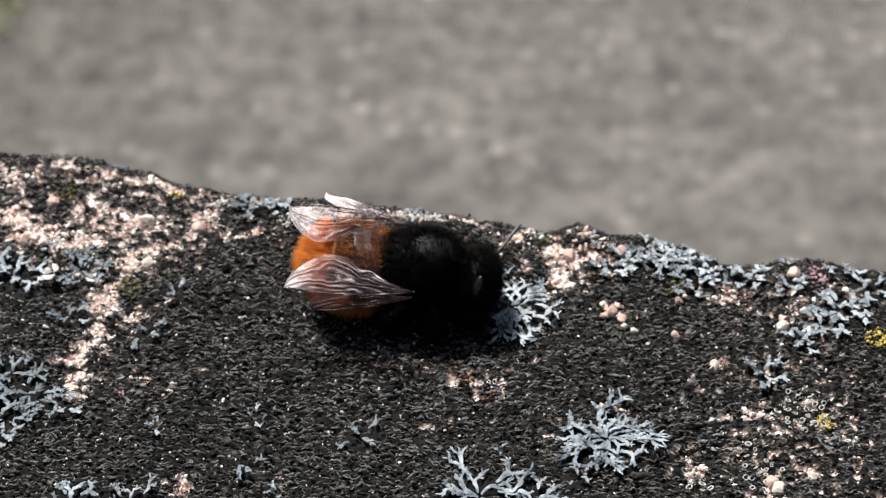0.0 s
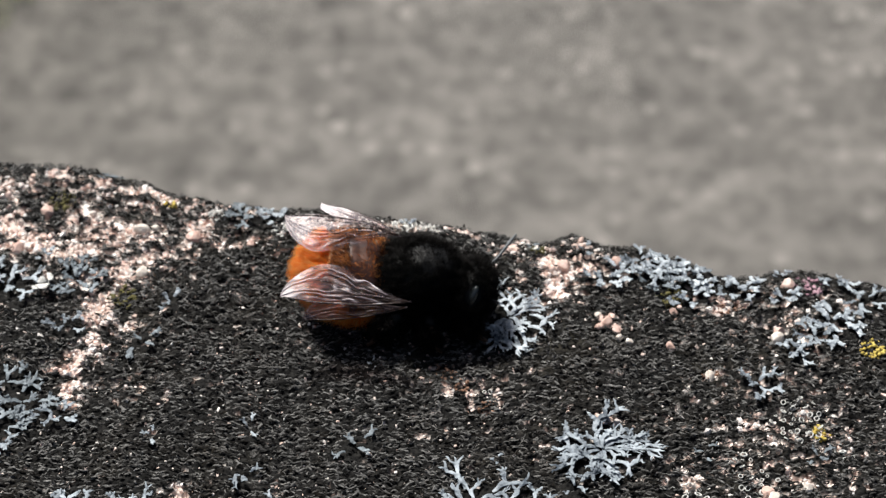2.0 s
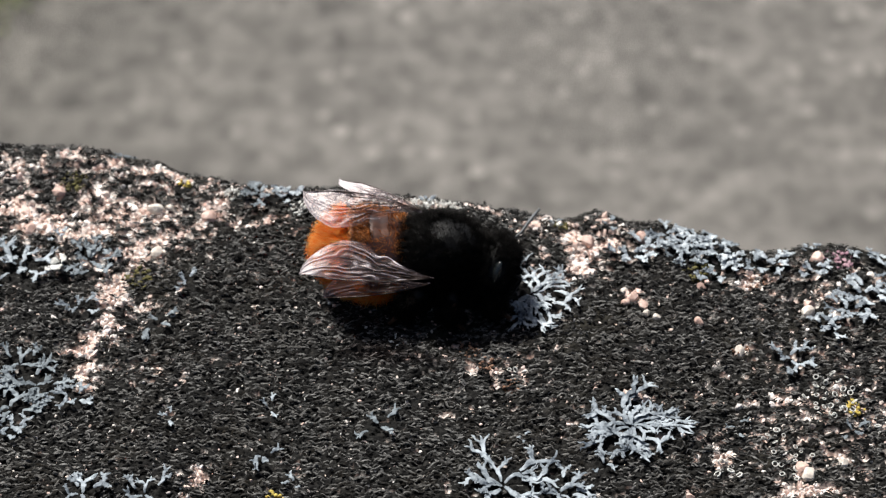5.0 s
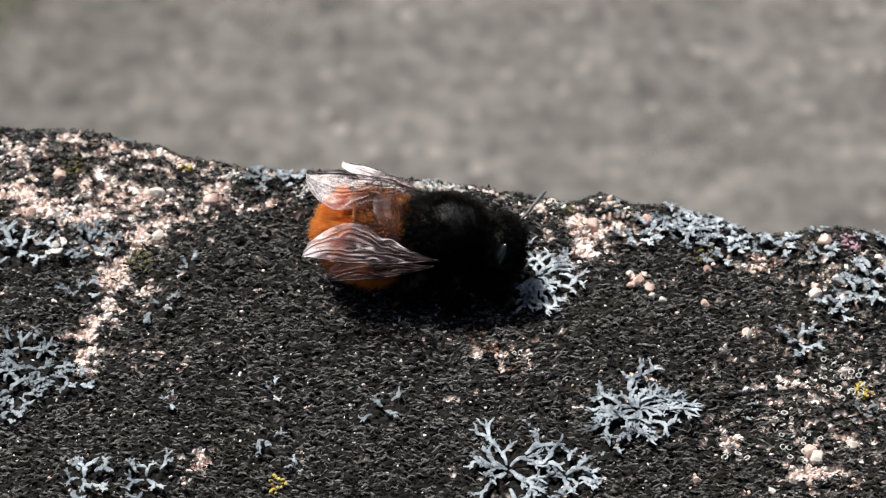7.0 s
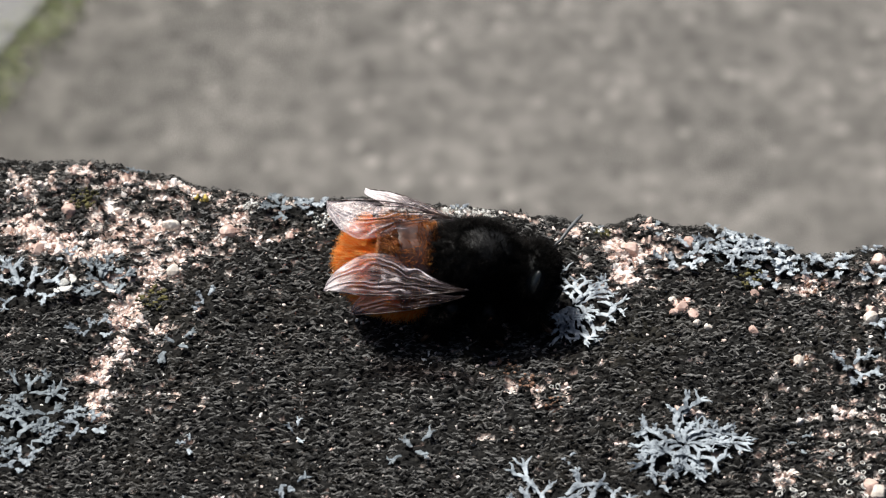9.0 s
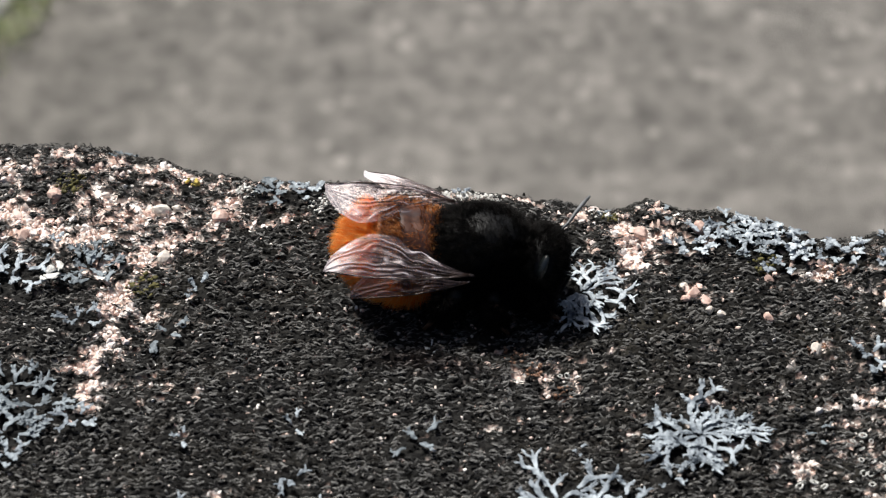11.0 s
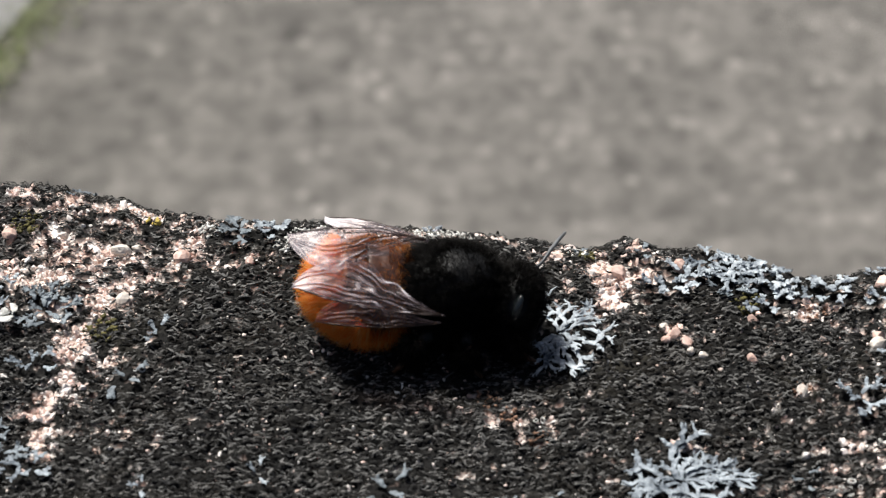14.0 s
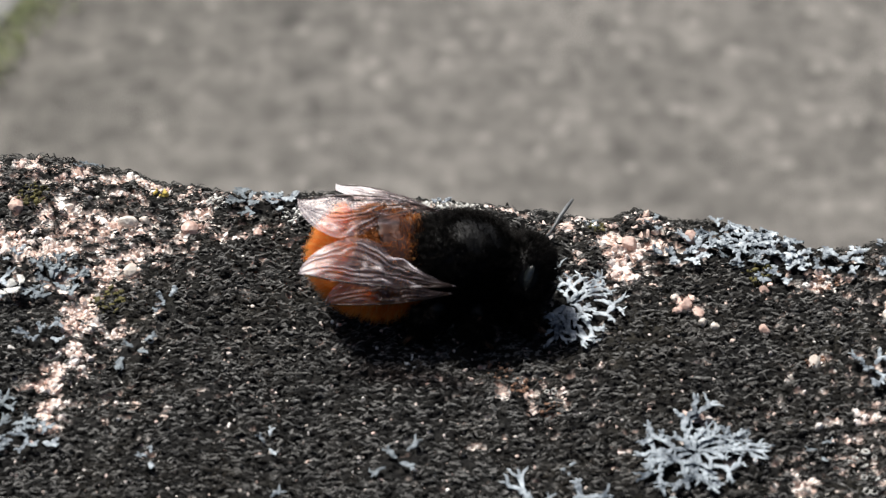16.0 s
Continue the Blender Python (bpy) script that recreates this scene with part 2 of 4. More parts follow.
def pn(x, y, seed=0):
    """Gradient noise, about -0.7 to 0.7."""
    x, y = np.broadcast_arrays(np.asarray(x, float), np.asarray(y, float))
    xi, yi = np.floor(x).astype(int), np.floor(y).astype(int)
    fx, fy = x - xi, y - yi
    u, w = fx * fx * fx * (fx * (fx * 6 - 15) + 10), fy * fy * fy * (fy * (fy * 6 - 15) + 10)

    def corner(a, b):
        g = GRAD[TABLE[(TABLE[(xi + a + 31 * seed) & 511] + yi + b) & 511] & 63]
        return g[..., 0] * (fx - a) + g[..., 1] * (fy - b)

    low = corner(0, 0) * (1 - u) + corner(1, 0) * u
    high = corner(0, 1) * (1 - u) + corner(1, 1) * u
    return low * (1 - w) + high * w


def bell(x, c, s):
    return np.exp(-(((x - c) / s) ** 2))


def rim(x):
    """How far back the stone's top reaches."""
    near = np.clip(x, -60, 60)
    y = 12.45 - 0.178 * (near + 25) + 0.85 * bell(x, -25.2, 5) - 0.55 * bell(x, -8.5, 4) + 0.35 * bell(x, 11, 3) - 1.15 * bell(x, 20, 1.9) + 0.3 * bell(x, 24.5, 1.6)
    y = y - 0.35 * bell(x, 8, 0.9) + 0.4 * bell(x, 10.3, 1.1) + 0.42 * bell(x, 13.9, 1.3) - 0.5 * bell(x, 18, 1.2) + 0.38 * bell(x, -18.3, 2.6) + 0.22 * bell(x, -16.2, 2.2) - 0.25 * bell(x, 5, 2.6)
    return y + 0.3 * pn(x / 1.5, 3.3, 5) + 0.24 * pn(x / 0.55, 7.1, 6)


ROUND = 3.0


def over_rim(x, y):
    """How far a place lies past the start of the rounded edge."""
    return np.clip(y - (rim(x) - 0.414 * ROUND), 0, ROUND * 0.98)


def skin(x, y):
    """The way over the stone's skin that the relief follows, so that it does not smear round the rim."""
    over = over_rim(x, y)
    return y + 0.8 * (ROUND - np.sqrt(ROUND**2 - over**2))


def steep(x, y):
    return np.maximum(0.4, np.sqrt(1 - (over_rim(x, y) / ROUND) ** 2))


def base_z(x, y):
    """The height of the stone's top without its crust."""
    x, y = np.asarray(x, float), np.asarray(y, float)
    z = 0.55 * pn(x / 9, y / 9, 1) + 0.2 * pn(x / 3.1, y / 3.1, 2)
    return z / steep(x, y) - (ROUND - np.sqrt(ROUND**2 - over_rim(x, y) ** 2))


# where the crust is worn off: x, y, reach in x and in y
BARE = [(-21.6, 12.7, 1.0, 0.9), (-18.1, 11.7, 2.0, 0.8), (-16.1, 9.7, 0.8, 0.4), (-14.2, 10.8, 1.3, 0.6), (-12.2, 9.5, 0.8, 0.9), (-11.8, 7.8, 0.7, 0.9), (-10.8, 10.3, 0.6, 0.5),
        (-8.8, 6.4, 0.8, 0.5), (-22.4, 6.4, 1.3, 1.0), (-19.4, 6.9, 0.8, 0.8), (-19.5, 5.4, 1.2, 0.7), (-16.2, 6.8, 1.1, 0.9), (-12.8, 6.7, 0.6, 0.6), (-16.1, 4.9, 2.0, 0.8),
        (-16.7, 3.5, 1.2, 1.1), (-17.1, 1.2, 1.0, 1.0), (-16.9, -0.2, 1.4, 0.8), (-17.5, -1.5, 0.7, 0.9), (-18.2, -2.8, 1.0, 1.0), (-18.3, -4.4, 0.7, 1.1), (-18.1, -5.9, 0.5, 0.7),
        (-24.3, 11.2, 1.1, 0.9), (8.0, 6.9, 1.4, 0.5), (10.2, 6.6, 0.7, 0.4), (-8.4, 9.4, 0.8, 0.4), (3.5, 7.9, 1.4, 0.4), (-23.6, 7.8, 0.9, 0.8), (8.7, 5.0, 1.7, 1.2), (8.6, 3.6, 1.4, 1.3), (8.6, 2.3, 0.8, 0.9), (6.6, 6.0, 1.2, 0.6), (18.7, 1.3, 1.1, 0.5), (19.7, 0.3, 0.6, 0.5),
        (22.6, 0.4, 0.8, 0.5), (17.2, -4.3, 0.45, 0.4), (11.9, 0.0, 0.6, 0.5), (18.7, -7.5, 0.5, 0.35),
        (19.5, -13.4, 1.2, 0.7), (-11.8, -12.4, 0.8, 0.5), (22.4, -8.4, 0.4, 0.35), (1.0, 7.7, 1.1, 0.5), (-1.4, 8.2, 1.2, 0.5), (-3.8, 8.0, 1.4, 0.5), (11.2, -7.2, 0.8, 0.3), (15.2, -11.4, 0.6, 0.9)]
# thinly sprinkled places: x, y, reach in x and in y, how much
SPRINKLED = [(-18.5, 7.5, 9, 5.5, 0.6), (10, 4, 3.5, 3, 0.5), (21, -9, 6, 7, 0.45), (4, -5, 3, 3, 0.4), (22, 1, 5, 3, 0.38), (-14.8, -5, 2.5, 1.4, 0.45), (0, 8, 5, 0.8, 0.5)]


def bareness(x, y):
    wob = 1.6 * pn(x / 1.7, y / 1.3, 8) + 2.0 * pn(x / 0.75, y / 0.55, 9) + 1.3 * pn(x / 0.33, y / 0.28, 10) - 0.12
    m = np.zeros(np.shape(x))
    for cx, cy, rx, ry in BARE:
        d = np.sqrt(((x - cx) / rx) ** 2 + ((y - cy) / ry) ** 2)
        m = np.maximum(m, np.clip((1.15 - d + wob) * 2.4, 0, 1))
    salt = 1.0 * pn(x / 0.7, y / 0.5, 17) + 0.6 * pn(x / 0.33, y / 0.28, 18) + 0.5 * pn(x / 2.2, y / 1.8, 19)
    for cx, cy, rx, ry, k in SPRINKLED:
        m = np.maximum(m, np.clip((1.12 * k * np.exp(-(((x - cx) / rx) ** 2) - ((y - cy) / ry) ** 2) + salt - 0.5) * 4, 0, 1))
    return m


def crust_h(x, y, bare):
    """How far the ridged crust, or the worn sand where it is bare, stands out."""
    r1 = 1 - 2.2 * np.abs(pn(x / 0.85, y / 0.45, 11))
    r2 = 1 - 2.2 * np.abs(pn(x / 0.4, y / 0.22, 12))
    crust = 0.2 * r1 + 0.16 * r2 + 0.18 * pn(x / 1.4, y / 1.4, 13) + 0.1 * pn(x / 0.17, y / 0.17, 14)
    worn = -0.02 + 0.12 * pn(x / 0.5, y / 0.5, 15) + 0.08 * pn(x / 0.22, y / 0.22, 16)
    return crust * (1 - bare) + worn * bare - 0.2


def grid_faces(n, m):
    i = (np.arange(n - 1)[:, None] * m + np.arange(m - 1)[None]).ravel()
    return np.stack([i, i + m, i + m + 1, i + 1], 1)


# ---- the stone that the bee sits on ----
def coping_stone():
    fine = 0.085
    xs = np.concatenate([-32 - np.geomspace(0.1, 220, 40)[::-1], np.arange(-32, 32, fine), 32 + np.geomspace(0.1, 220, 40)])
    flat = np.concatenate([-17.5 - np.geomspace(0.1, 150, 40)[::-1], np.arange(-17.5, 2.0, fine)])
    stretch = np.linspace(0, 1, 130)[1:]
    arc = np.linspace(0, math.pi / 2, 56)[1:]
    drop = np.concatenate([np.linspace(0.1, 2.5, 24), np.geomspace(3.2, 60, 12)])
    e = rim(xs)[:, None] - 0.414 * ROUND
    Y = np.concatenate([np.repeat(flat[None], len(xs), 0), 2.0 + (e - 2.0) * stretch[None], e + ROUND * np.sin(arc)[None], e + ROUND + 0 * drop[None]], 1)
    Z = np.concatenate([np.zeros((len(xs), len(flat) + len(stretch))), -ROUND + ROUND * np.cos(arc)[None] + 0 * e, -ROUND - drop[None] + 0 * e], 1)
    ny = np.concatenate([np.zeros(len(flat) + len(stretch)), np.sin(arc), np.ones(len(drop))])[None]
    nz = np.concatenate([np.ones(len(flat) + len(stretch)), np.cos(arc), np.zeros(len(drop))])[None]
    X = np.repeat(xs[:, None], Y.shape[1], 1)
    # along the stone's skin, so that the relief does not smear round the rim
    A = np.where(Z < 0, Y - Z * 0.8, Y)
    soft = 0.55 * pn(X / 9, Y / 9, 1) + 0.2 * pn(X / 3.1, Y / 3.1, 2)
    bare = bareness(X, A)
    h = crust_h(X, A, bare)
    Y, Z = Y + ny * (h + soft), Z + nz * (h + soft)
    verts = np.stack([X, Y, Z], -1)
    n, m = X.shape
    # underside and near face
    under = np.stack([xs, np.full(n, flat[0]), np.full(n, -63.0)], 1)
    me = mesh_of("coping_stone", np.concatenate([verts.reshape(-1, 3), under]), np.concatenate([
        grid_faces(n, m)[:, [0, 1, 2, 3]],
        np.stack([n * m + np.arange(n - 1), n * m + np.arange(1, n), np.arange(1, n) * m, np.arange(n - 1) * m], 1),
        np.stack([np.arange(n - 1) * m + m - 1, np.arange(1, n) * m + m - 1, n * m + np.arange(1, n), n * m + np.arange(n - 1)], 1)]), STONE)
    at = me.attributes.new("bare", "FLOAT", "POINT")
    at.data.foreach_set("value", np.concatenate([bare.ravel(), np.zeros(n)]).astype(np.float32))
    ob = new("coping_stone", me)
    return tagged(ob, "weathered sandstone coping with black crust and worn sandy patches", "stone", kind="structure")


stone = coping_stone()


def blob(seed, rough=0.18, flat=1.0, level=1):
    """An uneven rounded lump of radius one: vertices and triangles."""
    bm = bmesh.new()
    bmesh.ops.create_icosphere(bm, subdivisions=level, radius=1)
    v = np.array([p.co[:] for p in bm.verts])
    f = np.array([[q.index for q in p.verts] for p in bm.faces])
    bm.free()
    g = np.random.default_rng(seed)
    v = v * (1 + rough * g.standard_normal((len(v), 1)))
    return v * (1, 1, flat), f


def turned(v, g):
    a = Euler(g.uniform(0, 6.28, 3)).to_matrix()
    return v @ np.array(a).T


# ---- loose sand grains in the worn patches ----
def grains():
    g = np.random.default_rng(21)
    spots = []
    for cx, cy, rx, ry in BARE:
        for _ in range(int(100 * rx * ry) + 16):
            a, d = g.uniform(0, 6.283), 1.4 * math.sqrt(g.uniform())
            spots.append((cx + d * rx * math.cos(a), cy + d * ry * math.sin(a), g.choice([0.09, 0.14, 0.2, 0.3], p=[0.3, 0.36, 0.26, 0.08])))
    for _ in range(11000):
        spots.append((g.uniform(-27, 27), g.uniform(-15, 14), g.choice([0.08, 0.13, 0.19, 0.27], p=[0.36, 0.36, 0.22, 0.06])))
    x, y = np.array([p[0] for p in spots]), np.array([p[1] for p in spots])
    spots = [p for p, b in zip(spots, bareness(x, skin(x, y))) if b > g.uniform(0.25, 0.9)]
    for _ in range(3400):
        spots.append((g.uniform(-28, 30), g.uniform(-16, 11), g.choice([0.045, 0.08, 0.12, 0.2], p=[0.45, 0.33, 0.19, 0.03])))
    spots = [p for p in spots if p[1] < rim(p[0]) + 1.1 and not (covered(p[0], p[1]) and p[2] < 0.2)]
    kinds = [mesh_of("grain", blob(40 + k, 0.13)[0] * (1, 0.8, 0.65), blob(40 + k)[1], GRAIN, False) for k in range(8)]
    order = sorted(range(len(spots)), key=lambda i: (spots[i][2] < 0.2, abs(spots[i][0] + 8) + abs(spots[i][1] - 4)))
    for i in order[:280]:
        x, y, r = spots[i]
        ob = part("grain", kinds[i % 8], stone, at=(x, y, base_z(x, y) - 0.22 + r * 0.3))
        ob.rotation_euler, ob.scale = g.uniform(0, 6.28, 3), (r * g.uniform(0.8, 1.3), r, r)
    vs, fs, k = [], [], 0
    for i in order[280:]:
        x, y, r = spots[i]
        v, f = blob(i, 0.15)
        v = turned(v * (g.uniform(0.8, 1.4), 0.8, 0.65), g) * r + (x, y, base_z(x, y) - (0.12 if r > 0.12 else 0.02) + r * 0.3)
        vs.append(v), fs.append(f + k)
        k += len(v)
    tagged(part("grain_scatter", mesh_of("grain_scatter", np.concatenate(vs), np.concatenate(fs), GRAIN, False), stone), "fine cream and pink sand grains", kind="stuff")


# ---- tangled crust threads over the black stone ----
def threads():
    g = np.random.default_rng(33)
    n = 106000
    x, y = g.uniform(-30, 30, n), g.uniform(-17, 14.5, n)
    ok = (y < rim(x) + 1.5) & (bareness(x, skin(x, y)) < g.uniform(0.05, 1.0, n)) & (g.uniform(0, 1, n) < 0.74 + 0.9 * pn(x / 1.5, y / 0.8, 61)) & ~(covered(x, y) & (g.uniform(0, 1, n) < 0.93))
    x, y = x[ok], y[ok]
    n = len(x)
    a = g.normal(0, 0.3, n) + math.pi * g.integers(0, 2, n)
    ln, wd = g.uniform(0.06, 0.17, n), g.uniform(0.024, 0.058, n)
    lift = g.uniform(-0.06, 0.17, n)
    bend = g.normal(0, 0.14, n)
    vs = np.empty((n, 4, 3, 3))
    for k in range(4):
        z = base_z(x, y) + (0.75 * crust_h(x, skin(x, y), 0.0) + lift) / steep(x, y) + 0.04 * np.sin(k * 1.05)
        w = wd * (0.6, 1.1, 1.0, 0.5)[k] * g.uniform(0.75, 1.25, n)
        sx, sy = -np.sin(a) * w, np.cos(a) * w
        vs[:, k, 0] = np.stack([x - sx, y - sy, z - w * 0.4], 1)
        vs[:, k, 1] = np.stack([x, y, z + w * 0.35], 1)
        vs[:, k, 2] = np.stack([x + sx, y + sy, z - w * 0.4], 1)
        x, y = x + np.cos(a) * ln, y + np.sin(a) * ln
        a = a + bend + g.normal(0, 0.3, n)
    quad = [(k * 3 + j, k * 3 + j + 3, k * 3 + j + 4, k * 3 + j + 1) for k in range(3) for j in range(2)]
    faces = (np.arange(n)[:, None, None] * 12 + np.array(quad)[None]).reshape(-1, 4)
    tagged(part("crust_thread", mesh_of("crust_thread", vs.reshape(-1, 3), faces, THREAD), stone), "tangled dark grey threads of crusty growth", kind="stuff")


# ---- pebbles ----
def pebble(x, y, r, mat, label, seed, flat=0.75):
    v, f = blob(seed, 0.0, 1, 2)
    g = np.random.default_rng(seed)
    for _ in range(9):
        n = g.standard_normal(3)
        n /= np.linalg.norm(n)
        v -= np.clip(v @ n - g.uniform(0.55, 0.8), 0, 1)[:, None] * n * 0.9
    v *= (g.uniform(0.8, 1.15), g.uniform(0.7, 1.0), flat)
    ob = new("pebble", mesh_of("pebble", v * r, f, mat, False))
    ob.location = Vector((x, y, base_z(x, y) + r * 0.05 + 0.1)) * MM
    ob.rotation_euler = (g.normal(0, 0.3), g.normal(0, 0.3), seed * 1.3)
    return tagged(ob, label, "pebble", "pebbles set in the stone")


def pebbles():
    rosy, milky = "small rosy feldspar pebble set in the stone", "small milky quartz pebble set in the stone"
    for k, (x, y, r) in enumerate([(15.07, -1.8, 0.4), (11.6, 0.1, 0.42), (12.1, -0.5, 0.36), (11.2, -0.3, 0.3), (21.3, -0.8, 0.42), (-9.0, 6.1, 0.34), (-12.5, 6.8, 0.5),
                                   (9.4, 4.6, 0.5), (12.5, 5.0, 0.55), (22.3, 2.9, 0.5), (15.5, 0.9, 0.4), (-21.3, 8.6, 0.5), (-22.6, 5.5, 0.45), (13.4, -13.9, 0.3), (19.3, -12.2, 0.45)]):
        pebble(x, y, r, PINK, rosy, 60 + k)
    for k, (x, y, r) in enumerate([(21.1, -1.4, 0.48), (17.1, -4.2, 0.4), (-15.6, 7.4, 0.5), (-15.2, 3.9, 0.5), (-14.8, 7.6, 0.35), (19.6, -12.6, 0.5), (21.5, -11.9, 0.4), (15.4, -11.6, 0.28), (12.2, -1.2, 0.3), (11.15, 0.55, 0.32), (12.8, -1.5, 0.3)]):
        pebble(x, y, r, PALE, milky, 90 + k)


# ---- branching lichens ----
def twig(vs, fs, g, p, a, w, length, depth, lift, root=None):
    """One flat lobe and its forks, which grow out of its last ring, with ragged ends."""
    n = 4
    rows = []
    for k in range(n + 1):
        s = k / n
        q = (p[0] + math.cos(a) * length * s, p[1] + math.sin(a) * length * s)
        a += g.normal(0, 0.14)
        wide = w * (0.75 + 0.95 * s if depth else 1.05 - 0.5 * s) * g.uniform(0.85, 1.15) * (1 if k < n or depth else 0.5)
        z = base_z(*q) + lift + 0.08 * math.sin(s * 2.5) + (0.07 * s * s if not depth else 0) + g.normal(0, 0.02)
        side = (-math.sin(a), math.cos(a))
        tilt = g.normal(0, 0.2)
        if k or root is None:
            rows.append([(q[0] + side[0] * wide * o, q[1] + side[1] * wide * o, z + hgt + tilt * wide * o) for o, hgt in ((-1, 0), (-0.6, 0.07 * wide), (0, 0.02 * wide), (0.6, 0.07 * wide), (1, 0), (0, -0.2 * wide))])
    start = sum(len(v) for v in vs)
    vs.append(np.array(rows).reshape(-1, 3))
    firsts = ([] if root is None else [root]) + [start + 6 * k for k in range(len(rows))]
    for lo, hi in zip(firsts, firsts[1:]):
        for j in range(6):
            fs.append((lo + j, lo + (j + 1) % 6, hi + (j + 1) % 6, hi + j))
    if depth:
        spread = g.uniform(0.45, 0.85)
        for sgn in (-1, 1) if g.uniform() < (0.45 if depth == 1 else 0.8) else (-1, 0, 1):
            twig(vs, fs, g, q, a + sgn * spread + g.normal(0, 0.15), w * 0.88, length * g.uniform(0.5, 0.95), depth - 1, lift + 0.04, firsts[-1])
    else:
        fs.append(tuple(firsts[-1] + j for j in range(6)))


def lichen(x, y, r, lobes, seed, mat=LICHEN, label="", a0=0.0, a1=6.283, depth=2, lift=0.26, wide=0.125):
    g = np.random.default_rng(seed)
    z = base_z(x, y)
    top = empty("leafy_lichen", (x, y, z), label or "pale grey leafy lichen rosette with forked lobes on black crust", "lichen", "leafy lichens on the stone")
    lobes = max(3, round(lobes * 0.62))
    for k in range(lobes):
        a = a0 + (a1 - a0) * (k + 0.5) / lobes + g.normal(0, 0.2)
        off = r * (g.uniform(0.0, 0.15) if k % 2 else g.uniform(0.42, 0.62))
        vs, fs = [], []
        twig(vs, fs, g, (x + off * math.cos(a), y + off * math.sin(a)), a + g.normal(0, 0.22), wide * g.uniform(0.65, 1.1) * (0.55 + 0.18 * r), r * (0.5, 0.44, 0.35, 0.25)[depth] * g.uniform(0.65, 1.2), depth, lift + g.uniform(-0.04, 0.14))
        part("lobe", mesh_of("lobe", np.concatenate(vs) - (x, y, z), fs, mat), top)
    return top


SMALL = "small pale grey forked lichen sprig on black crust"
BLUE = "dull blue-grey leafy lichen tuft on black crust"
ROSETTE = "pale grey leafy lichen rosette with forked lobes on black crust"
